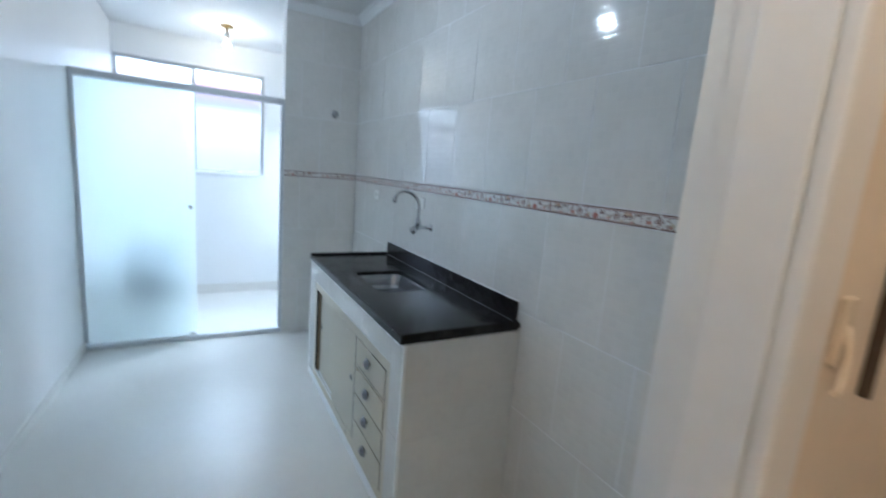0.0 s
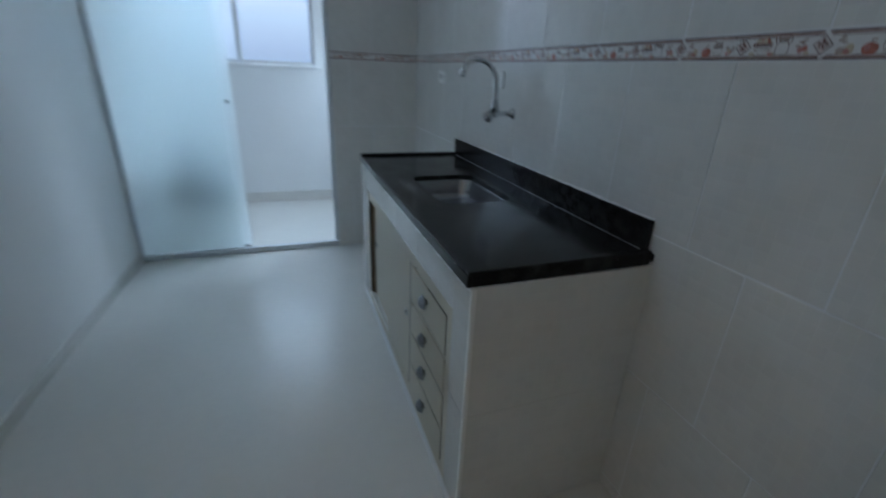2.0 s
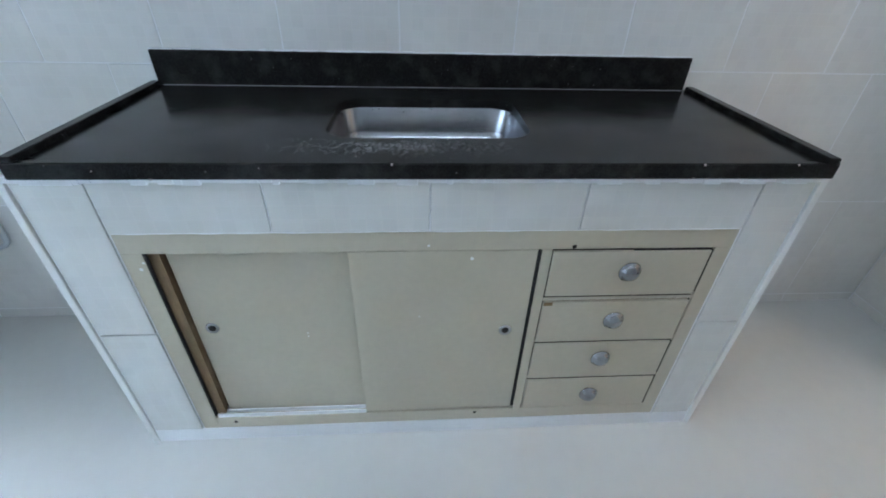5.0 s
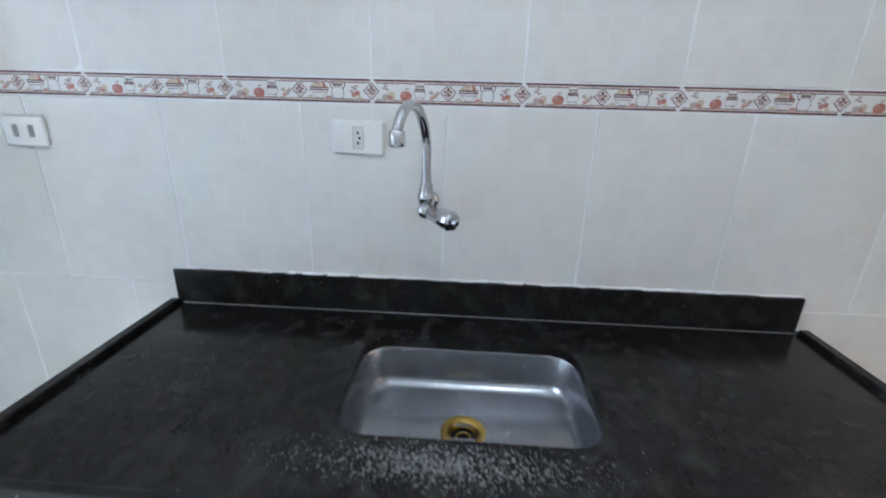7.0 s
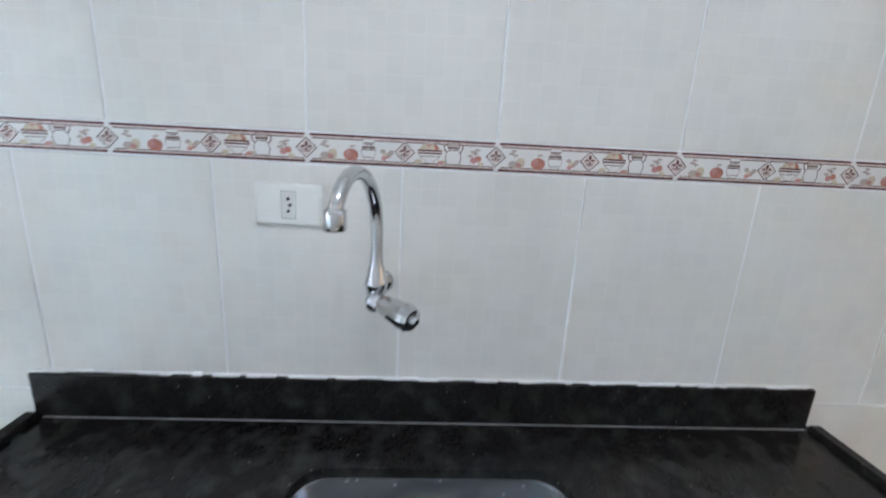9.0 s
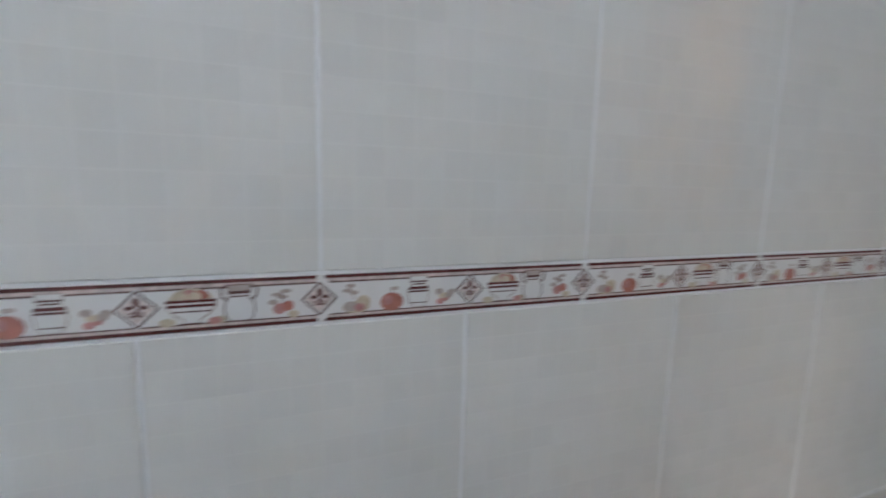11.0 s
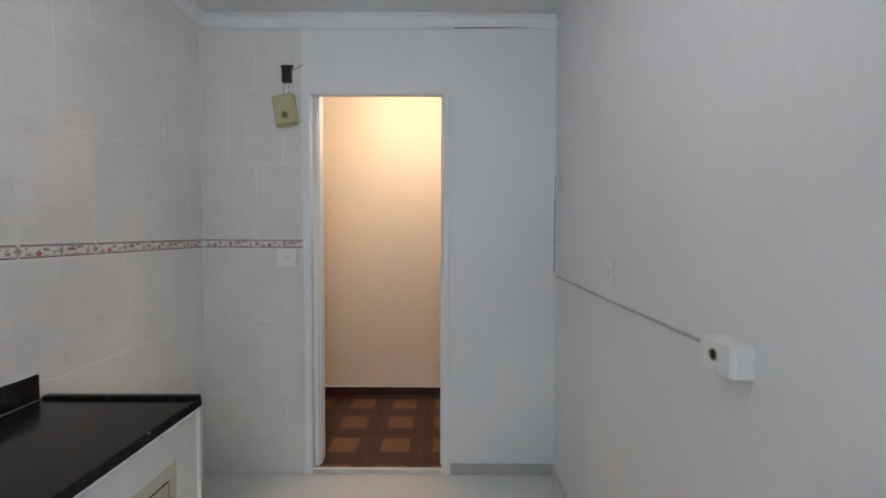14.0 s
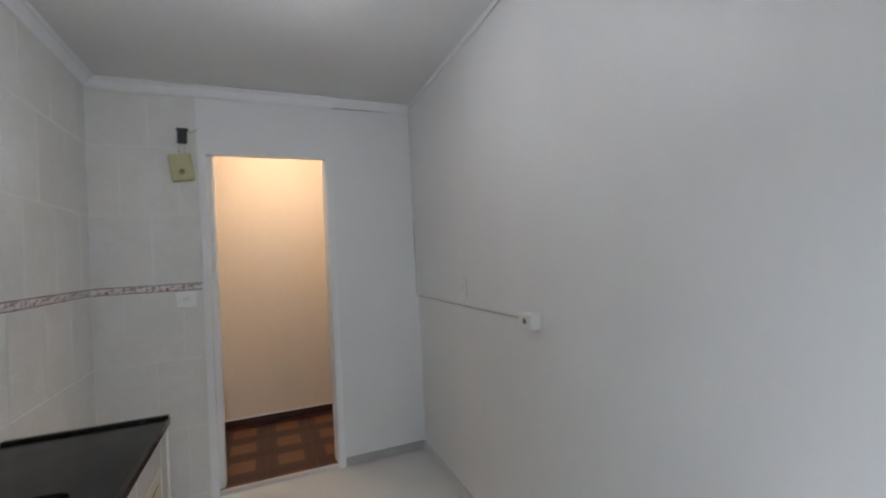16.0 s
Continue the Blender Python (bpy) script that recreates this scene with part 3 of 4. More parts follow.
# ---- glass partition ----
def build_partition():
    y0, y1, x0, x1, top = 3.262, 3.300, west(3.28) + 0.002, 1.386, 1.835
    p = tagged(holder("sliding_glass_partition", ((x0 + x1) / 2, 3.28, 0)), "frosted sliding glass partition in an aluminium frame, half open", "partition")
    boxes("top_rail", [((x0, y0 - 0.006, top - 0.045), (x1, y1 + 0.006, top))], [ALU], p, 0.003)
    boxes("bottom_rail", [((x0, y0, FZ), (x1, y1, 0.010))], [ALU], p, 0.003)
    boxes("post", [((x0, y0, 0.018), (x0 + 0.022, y1, top - 0.045))], [ALU], p, 0.002)
    boxes("post", [((x1 - 0.022, y0, 0.018), (x1, y1, top - 0.045))], [ALU], p, 0.002)
    for ya, xa, xb in ((y0 + 0.006, x0 + 0.022, 0.735), (y0 + 0.022, x0 + 0.06, 0.79)):
        boxes("pane", [((xa, ya, 0.020), (xb, ya + 0.008, top - 0.046))], [FROST], p)
    bm = bmesh.new()
    add_lathe(bm, [(0.012, 0), (0.013, 0.003), (0.009, 0.006), (0.004, 0.006)], (0.757, y0 + 0.0215, 0.985), (0, -1, 0))
    add_box(bm, (0.74, y0 + 0.012, 0.02), (0.775, y0 + 0.0215, 0.034), 0, 0.002)
    done("pull", bm, [CHROME], p)


build_partition()


# ---- counter ----
CX, CY0, CY1 = 1.447, 0.974, 2.462       # front face and ends of the tiled body


def rounded(x0, x1, y0, y1, r, seg=6):
    out = []
    for cx, cy, a in ((x1 - r, y1 - r, 0), (x0 + r, y1 - r, 90), (x0 + r, y0 + r, 180), (x1 - r, y0 + r, 270)):
        out += [(cx + r * math.cos(radians(a + 90 * k / seg)), cy + r * math.sin(radians(a + 90 * k / seg))) for k in range(seg + 1)]
    return out


def build_counter():
    c = tagged(holder("kitchen_counter", (1.7, 1.71, 0)), "masonry kitchen counter clad in pale tiles with a black granite top", "counter")
    x = CX + 0.004
    boxes("body", [((x, CY0 + 0.004, 0.05), (E, 1.090, 0.763)), ((x, 2.328, 0.05), (E, CY1 - 0.004, 0.763)), ((x, 1.090, 0.652), (x + 0.04, 2.328, 0.763)),
                   ((x - 0.002, CY0 + 0.002, 0.0), (E, CY1 - 0.002, 0.05))], [GROUT], c, 0.002)
    # Near-black board that paints in the shade behind the cabinet.
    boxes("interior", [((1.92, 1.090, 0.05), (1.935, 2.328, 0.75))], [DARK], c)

    # cladding tiles of the apron, the legs and the two ends
    def piece(a, z0, bb, z1, at, yaw):
        """A cladding tile from a to bb along the face and z0 to z1."""
        bm = bmesh.new()
        w, h = abs(bb - a), z1 - z0
        add_box(bm, (-w / 2, -h / 2, -0.005), (w / 2, h / 2, 0), 0, 0.0012, 1)
        m = (a + bb) / 2
        done("tile", bm, [CLAD], c, facing(at if yaw == -90 else m, m if yaw == -90 else at, (z0 + z1) / 2, yaw))
    g = 0.0014
    cuts = [1.088, 1.43, 1.728, 2.030, 2.330]
    for a, b in zip(cuts, cuts[1:]):
        piece(a + g, 0.652, b - g, 0.762, CX, -90)
    for a, b in ((CY0 + 0.008, 1.088), (2.330, CY1 - 0.008)):
        for z0, z1 in ((0.052, 0.395), (0.398, 0.762)):
            piece(a + g, z0, b - g, z1, CX, -90)
    for at, yaw in ((CY0, 0), (CY1, 180)):
        for z0, z1 in ((0.0, 0.3963), (0.3967, 0.762)):
            piece(CX + 0.008, z0, E - 0.001, z1, at, yaw)
    for y in (CY0 - 0.010, CY1 - 0.005):
        boxes("corner_trim", [((CX - 0.003, y, 0.0), (CX + 0.008, y + 0.015, 0.763))], [WHITE_PLASTIC], c, 0.002)
    # ragged white filler under the top
    bm = bmesh.new()
    rnd = random.Random(4)
    y = CY0
    while y < CY1 - 0.02:
        w = rnd.uniform(0.01, 0.05)
        add_box(bm, (CX - 0.005 - rnd.random() * 0.002, y, 0.7565 - rnd.random() * 0.006), (CX + 0.006, min(y + w * 1.02, CY1), 0.7665), 0, 0.001, 1)
        y += w
    y = 1.095
    while y < 2.31:
        w = rnd.uniform(0.015, 0.06)
        add_box(bm, (CX - 0.0006, y, 0.6495 + rnd.random() * 0.0015), (CX + 0.006, min(y + w * 1.05, 2.33), 0.6535), 0, 0.001, 1)
        y += w
    tagged(done("filler", bm, [TRIM], c), kind="stuff")

    # granite slab with a hole, a raised rim and a back upstand
    z0, z1 = 0.773, 0.793
    outer = [(1.438, 0.975), (E - 0.001, 0.975), (E - 0.001, 2.434), (1.438, 2.434)]
    inner = rounded(1.566, 1.838, 1.512, 1.938, 0.055)
    bm = bmesh.new()
    for z, up in ((z1, True), (z0, False)):
        vo = [bm.verts.new((*p, z)) for p in outer]
        vi = [bm.verts.new((*p, z)) for p in inner]
        ed = [bm.edges.new((l[k], l[(k + 1) % len(l)])) for l in (vo, vi) for k in range(len(l))]
        bmesh.ops.triangle_fill(bm, use_beauty=True, use_dissolve=False, edges=ed)
        if up:
            top = (vo, vi)
    for l1, l2 in zip(top, (vo, vi)):
        for k in range(len(l1)):
            bm.faces.new((l1[k], l1[(k + 1) % len(l1)], l2[(k + 1) % len(l1)], l2[k]))
    done("worktop", bm, [GRANITE], c)
    bm = bmesh.new()
    add_box(bm, (1.435, 0.972, 0.765), (E - 0.014, 0.995, z1 + 0.012), 0, 0.003)
    add_box(bm, (1.435, 2.414, 0.765), (E - 0.014, 2.437, z1 + 0.012), 0, 0.003)
    add_box(bm, (1.433, 0.971, 0.765), (1.447, 2.438, z1 + 0.003), 0, 0.003)
    done("rim", bm, [GRANITE], c)
    boxes("upstand", [((E - 0.013, 0.998, z1), (E - 0.001, 2.423, 0.878))], [GRANITE], c, 0.002)
    boxes("seal", [((E - 0.0145, 1.0, z1), (E - 0.0125, 2.41, z1 + 0.0012))], [CABLE], c)
    bm = bmesh.new()
    y = 0.999
    while y < 2.42:
        w = rnd.uniform(0.008, 0.045)
        add_box(bm, (E - 0.003 - rnd.random() * 0.007, y, 0.8765), (E - 0.0004, min(y + w * 1.03, 2.423), 0.8795 + rnd.random() * 0.0028), 0, 0.001, 1)
        y += w
    tagged(done("sealant", bm, [TRIM], c), kind="stuff")
    # chips along the front edge
    bm = bmesh.new()
    for k in range(10):
        yy, s = rnd.uniform(1.0, 2.42), rnd.uniform(0.0008, 0.0030)
        zz = rnd.choice((0.767, z1 + 0.0015, z1 + 0.001, rnd.uniform(0.762, z1)))
        add_lathe(bm, [(s, 0), (s * 0.6, 0.0006)], (1.433, yy, zz), (-1, rnd.uniform(-.2, .2), 0.3), 5)
    tagged(done("chip", bm, [BORDER_GREY], c), kind="stuff")


build_counter()


def build_sink():
    s = tagged(holder("kitchen_sink", (1.71, 1.73, 0.70)), "stainless steel sink bowl set under the black worktop", "sink")
    bm = bmesh.new()
    levels = [(0.004, 0.055, 0.773), (0.001, 0.055, 0.766), (-0.006, 0.055, 0.715), (-0.010, 0.053, 0.703), (-0.017, 0.05, 0.694), (-0.028, 0.045, 0.690), (-0.085, 0.02, 0.687)]
    rings = []
    for grow, r, z in levels:
        rings.append([bm.verts.new((*p, z)) for p in rounded(1.566 - grow, 1.838 + grow, 1.512 - grow, 1.938 + grow, r)])
    way = [(v.co - Vector((1.698, 1.730, 0.687))).normalized() for v in rings[-1]]
    rings.append([bm.verts.new((1.698 + 0.034 * w.x, 1.730 + 0.034 * w.y, 0.6866)) for w in way])
    n = len(rings[0])
    for a, b in zip(rings, rings[1:]):
        for k in range(n):
            f = bm.faces.new((a[k], a[(k + 1) % n], b[(k + 1) % n], b[k]))
            f.smooth = True
    done("bowl", bm, [STEEL], s)
    bm = bmesh.new()
    at = (1.698, 1.730, 0.6872)
    add_lathe(bm, [(0.0415, 0), (0.042, 0.003), (0.039, 0.0045), (0.0300, 0.0028), (0.0265, -0.001), (0.0245, -0.012), (0.0200, -0.017), (0.0150, -0.018), (0.0145, -0.024)], at, (0, 0, 1), 32, closed=False)
    done("drain_ring", bm, [BRASS], s)
    bm = bmesh.new()
    add_lathe(bm, [(0.0150, -0.0118), (0.0152, -0.0100), (0.0120, -0.0096), (0.0112, -0.0112)], at, (0, 0, 1), 20, closed=False)
    done("strainer_ring", bm, [BRASS], s)
    # A near-black disc gives the shade down in the drain.
    bm = bmesh.new()
    add_lathe(bm, [(0.0243, -0.0130), (0.0243, -0.0118), (0.004, -0.0118)], at, (0, 0, 1), 24)
    done("drain_hole", bm, [DARK], s)


build_sink()


def build_cabinet():
    """Painted wooden front under the worktop: frame, two sliding doors, four drawers."""
    b = tagged(holder("base_cabinet", (1.6, 1.71, 0.05)), "beige enamelled built-in cabinet with sliding doors and four drawers", "cabinet")
    x0, x1 = CX + 0.002, CX + 0.030
    ya, yb = 1.091, 2.327
    boxes("face_frame", [((x0, ya, 0.606), (x1, yb, 0.651)), ((x0, 2.287, 0.052), (x1, yb, 0.606)), ((x0, ya, 0.052), (x1, 1.126, 0.606)),
                         ((x0, 1.126, 0.052), (x1, 2.287, 0.092)), ((x0, 1.474, 0.092), (x1, 1.496, 0.606))] +
          [((x0, 1.126, z), (x0 + 0.012, 1.474, z + 0.009)) for z in (0.470, 0.342, 0.212)], [BEIGE], b, 0.0012)
    boxes("box", [((x1, ya, 0.06), (1.90, ya + 0.015, 0.65)), ((x1, yb - 0.015, 0.06), (1.90, yb, 0.65)), ((x1, 1.478, 0.06), (1.90, 1.492, 0.65)), ((x1, ya, 0.052), (1.90, yb, 0.066))], [RAW], b)
    boxes("track", [((x0 + 0.002, 1.894, 0.092), (x0 + 0.005, 2.280, 0.104)), ((x0 + 0.016, 1.496, 0.092), (x0 + 0.019, 2.280, 0.104)), ((x0 + 0.027, 1.496, 0.092), (x0 + 0.030, 2.280, 0.104))], [TRIM], b)

    def sliding(y0, y1, x, pull, top=0.612):
        d = boxes("door", [((x, y0, 0.100), (x + 0.007, y1, top))], [BEIGE], b, 0.001)
        bm = bmesh.new()
        add_lathe(bm, [(0.0155, 0), (0.0155, 0.0015), (0.0125, 0.0035), (0.0085, 0.0015)], (x, *pull), (-1, 0, 0), 24)
        done("finger_pull", bm, [CHROME], d)
        bm = bmesh.new()
        add_lathe(bm, [(0.0086, 0.0), (0.0085, 0.0018), (0.001, 0.0018)], (x, *pull), (-1, 0, 0), 20)
        done("pull_hole", bm, [DARK], d)
    # Shade is in the colours: darkened brown, and a black strip along the stile.
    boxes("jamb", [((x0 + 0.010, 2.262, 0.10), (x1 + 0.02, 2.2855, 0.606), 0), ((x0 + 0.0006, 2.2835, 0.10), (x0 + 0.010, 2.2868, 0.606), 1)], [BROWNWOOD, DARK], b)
    # Black strip set almost flush, in place of the shade in the door gap.
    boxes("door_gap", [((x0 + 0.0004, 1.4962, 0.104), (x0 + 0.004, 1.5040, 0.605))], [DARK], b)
    sliding(1.5042, 1.893, x0 + 0.001, (1.549, 0.384), 0.6045)
    sliding(1.860, 2.256, x0 + 0.020, (2.220, 0.392))

    for z0, z1, kz in ((0.4840, 0.6000, 0.556), (0.3525, 0.4655, 0.420), (0.2225, 0.3375, 0.295), (0.0955, 0.2075, 0.160)):
        d = boxes("drawer", [((x0 - 0.002, 1.1315, z0), (x0 + 0.012, 1.4715, z1))], [BEIGE], b, 0.0015)
        bm = bmesh.new()
        add_lathe(bm, [(0.011, 0), (0.011, 0.008), (0.0225, 0.0090), (0.0245, 0.0115), (0.0230, 0.0140), (0.0208, 0.0146), (0.0195, 0.0185), (0.0150, 0.0235), (0.0080, 0.0268), (0.002, 0.0276)], (x0 - 0.002, 1.303, kz), (-1, 0, 0), 28)
        done("knob", bm, [DARK_CHROME], d)
    # Black sheet behind the fronts, so that the gaps look shaded.
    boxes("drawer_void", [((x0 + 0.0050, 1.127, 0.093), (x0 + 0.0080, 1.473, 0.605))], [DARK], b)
    # Black filler strips stand in for both shade and grime round the drawers.
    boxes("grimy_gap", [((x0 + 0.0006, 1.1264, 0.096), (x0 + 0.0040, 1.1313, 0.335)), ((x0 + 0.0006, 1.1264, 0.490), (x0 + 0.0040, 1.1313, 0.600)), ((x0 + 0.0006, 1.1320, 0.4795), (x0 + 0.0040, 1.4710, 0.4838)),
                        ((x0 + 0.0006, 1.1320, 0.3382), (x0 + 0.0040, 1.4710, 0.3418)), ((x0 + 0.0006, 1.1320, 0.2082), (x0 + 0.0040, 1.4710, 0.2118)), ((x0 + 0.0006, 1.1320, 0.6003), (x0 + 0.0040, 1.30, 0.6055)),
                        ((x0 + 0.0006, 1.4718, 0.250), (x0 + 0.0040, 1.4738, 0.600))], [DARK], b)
    # worn corner and nail marks
    boxes("worn_corner", [((x0 - 0.0026, 1.450, 0.4575), (x0 - 0.0018, 1.4705, 0.4665))], [RAW], b)
    bm = bmesh.new()
    for yy, zz in ((1.43, 0.612), (2.24, 0.075), (1.60, 0.080)):
        add_lathe(bm, [(0.005, 0), (0.004, 0.0006)], (x0, yy, zz), (-1, 0, 0), 9)
    tagged(done("nail_mark", bm, [DARK], b), kind="stuff")
    bm = bmesh.new()
    rnd = random.Random(7)
    for yy, zz, s in ((2.06, 0.598, 0.006), (1.73, 0.618, 0.003), (2.29, 0.585, 0.003), (2.30, 0.57, 0.004), (1.64, 0.585, 0.004), (1.75, 0.43, 0.0016), (2.01, 0.36, 0.002), (2.01, 0.37, 0.0016)):
        add_lathe(bm, [(s, 0.0), (s * 0.7, 0.0006)], (x0 + (0.0 if zz > 0.6 or yy > 2.27 else (0.001 if yy < 1.86 else 0.020)), yy, zz), (-1, 0, 0), 7)
    tagged(done("paint_chip", bm, [TRIM], b), kind="stuff")


build_cabinet()


def carry_down(thing, top=0.763):
    """Stretch a built-in front so that it stands on the floor."""
    k = (top - FZ) / top
    for o in thing.children_recursive:
        m = world_of(o)
        back = m.inverted()
        for v in o.data.vertices:
            p = m @ v.co
            if p.z < top:
                p.z = top - (top - p.z) * k
                v.co = back @ p


for built in ("kitchen_counter", "base_cabinet"):
    carry_down(bpy.data.objects[built])


# ---- wall fittings over the counter ----
def build_faucet():
    f = tagged(holder("wall_faucet", (E, 1.77, 1.055)), "chrome wall-mounted kitchen faucet with a tall curved spout", "faucet")
    y, z = 1.822, 1.063
    at = Vector((E - 0.090, y, z))
    bm = bmesh.new()
    add_lathe(bm, [(0.021, 0), (0.021, 0.003), (0.015, 0.008), (0.0105, 0.010), (0.0105, 0.068), (0.0140, 0.072), (0.0150, 0.080), (0.0150, 0.100), (0.0120, 0.106), (0.004, 0.108)], (E, y, z), (-1, 0, 0), 24)
    done("valve_body", bm, [CHROME], f)
    way = Vector((-0.058, -0.066, -0.010)).normalized()
    bm = bmesh.new()
    add_lathe(bm, [(0.0115, 0.0), (0.0115, 0.030), (0.0140, 0.032), (0.0140, 0.042)], at, way, 20)
    done("handle_stem", bm, [CHROME], f)
    bm = bmesh.new()
    add_lathe(bm, [(0.0140, 0.014), (0.0155, 0.024), (0.0185, 0.046), (0.0205, 0.062), (0.0198, 0.070), (0.0160, 0.077), (0.0085, 0.078), (0.0078, 0.083), (0.0050, 0.085), (0.002, 0.085)], at, way, 12)
    h = done("handle", bm, [CHROME], f)
    for p in h.data.polygons:
        p.use_smooth = False
    bm = bmesh.new()
    base = at + Vector((0.006, 0, 0))
    u = Vector((-0.968, 0.25, 0))
    pts, rad = [], []
    for hh, r in ((0.010, 0.0150), (0.020, 0.0160), (0.023, 0.0172), (0.030, 0.0172), (0.033, 0.0150), (0.052, 0.0120), (0.054, 0.0105), (0.058, 0.0100), (0.075, 0.0090), (0.105, 0.0090)):
        pts.append(base + Vector((0, 0, hh)))
        rad.append(r)
    for k in range(1, 19):
        a = radians(180 - 160 * k / 18)
        pts.append(base + u * (0.070 + 0.070 * math.cos(a)) + Vector((0, 0, 0.132 + 0.068 * math.sin(a) - 0.027 * (1 - k / 18) ** 2)))
        rad.append(0.0092)
    pts.append(pts[-1] + Vector((-0.001, 0, -0.006)))
    rad.append(0.0092)
    add_tube(bm, pts, rad, 16)
    done("spout", bm, [CHROME], f)
    bm = bmesh.new()
    add_lathe(bm, [(0.0092, 0.010), (0.0130, 0.008), (0.0134, -0.014), (0.0115, -0.016), (0.009, -0.010), (0.003, -0.010)], pts[-1], (0, 0, 1), 20)
    done("aerator", bm, [CHROME], f)


build_faucet()


def plate(name, label, m, w, h, slots, group=""):
    """A moulded wall plate; local x along the wall, y up, z out."""
    p = tagged(new(name), label, "wall plate", group)
    p.matrix_basis = m
    bm = bmesh.new()
    add_box(bm, (-w / 2, -h / 2, 0), (w / 2, h / 2, 0.0095), 0, 0.0065, 4)
    o = done("cover", bm, [WHITE_PLASTIC])
    o.parent = p
    for kind, sx, sy, sw, sh in slots:
        bm = bmesh.new()
        if kind == "socket":
            add_box(bm, (sx - sw / 2, sy - sh / 2, 0.0075), (sx + sw / 2, sy + sh / 2, 0.0106), 0, 0.001)
            for k in (-1, 0, 1):
                add_lathe(bm, [(0.0028, 0), (0.0028, 0.0006)], (sx + (0.003 if k == 0 else 0), sy + k * 0.010, 0.0104), (0, 0, 1), 10, 1)
            o = done("socket", bm, [paint_once("socket_grey"), DARK])
        elif kind == "rocker":
            add_box(bm, (sx - sw / 2, sy - sh / 2, 0.007), (sx + sw / 2, sy + sh / 2, 0.013), 0, 0.002)
            o = done("rocker", bm, [paint_once("socket_grey")])
        else:
            add_box(bm, (sx - sw / 2, sy - sh / 2, 0.007), (sx + sw / 2, sy + sh / 2, 0.0098), 0, 0.0008)
            o = done("slot", bm, [CABLE])
        o.parent = p


KEPT = {}


def paint_once(name):
    if name not in KEPT:
        KEPT[name] = paint(name, (0.72, 0.72, 0.70), 0.4, vary=0.02)
    return KEPT[name]


plate("power_socket", "white plastic wall socket on the tiles beside the faucet", facing(E, 1.971, 1.189, -90, -1), 0.108, 0.070, [("slot", 0.0, 0.0, 0.0235, 0.0455), ("socket", 0.0, 0.0, 0.0215, 0.0435)])
plate("double_socket", "white plastic double wall plate on the tiles", facing(E, 2.698, 1.182, -90), 0.098, 0.066, [("slot", -0.018, 0.0, 0.013, 0.026), ("slot", 0.018, 0.0, 0.013, 0.026)])
plate("light_switch", "white plastic light switch beside the doorway", facing(1.497, 0.0, 1.204, 180), 0.114, 0.108, [("rocker", 0.0, 0.002, 0.03, 0.018), ("slot", 0.006, -0.003, 0.018, 0.004)])
plate("wall_switch", "narrow white switch plate on the plaster wall", facing(west(0.87) + 0.001, 0.87, 1.205, 90 - 2), 0.07, 0.118, [("rocker", 0.0, 0.0, 0.02, 0.035)])


def build_valve():
    v = tagged(holder("stop_valve", (1.772, N0, 1.768)), "small chrome capped water pipe end in the tiled wall", "valve")
    bm = bmesh.new()
    add_lathe(bm, [(0.030, 0), (0.030, 0.003), (0.022, 0.008), (0.013, 0.009), (0.013, 0.030), (0.009, 0.034)], (1.772, N0, 1.768), (0, -1, 0), 24)
    done("flange", bm, [CHROME], v)
    bm = bmesh.new()
    add_lathe(bm, [(0.015, 0.026), (0.015, 0.040), (0.010, 0.044)], (1.772, N0, 1.768), (0, -1, 0), 8)
    done("cap", bm, [CABLE], v)


build_valve()


def build_pipe():
    p = tagged(holder("wall_pipe", (E, 3.05, 0.29)), "thin grey metal water pipe with an elbow on the tiled wall", "pipe")
    bm = bmesh.new()
    x = E - 0.011
    add_tube(bm, [(x, 3.05, 0.68), (x, 3.05, 0.60), (x, 3.05, 0.32), (x, 3.053, 0.302), (x, 3.064, 0.291), (x, 3.085, 0.283), (x, 3.18, 0.245)], 0.0085, 12)
    done("tube", bm, [ALU], p)
    bm = bmesh.new()
    add_lathe(bm, [(0.0105, -0.012), (0.0105, 0.012), (0.009, 0.014)], (x, 3.178, 0.246), (0, 1, -0.4), 14)
    done("fitting", bm, [ALU], p)
    for z in (0.42, 0.62):
        boxes("clip", [((x - 0.011, 3.038, z), (E, 3.062, z + 0.012))], [WHITE_PLASTIC], p, 0.002)


build_pipe()


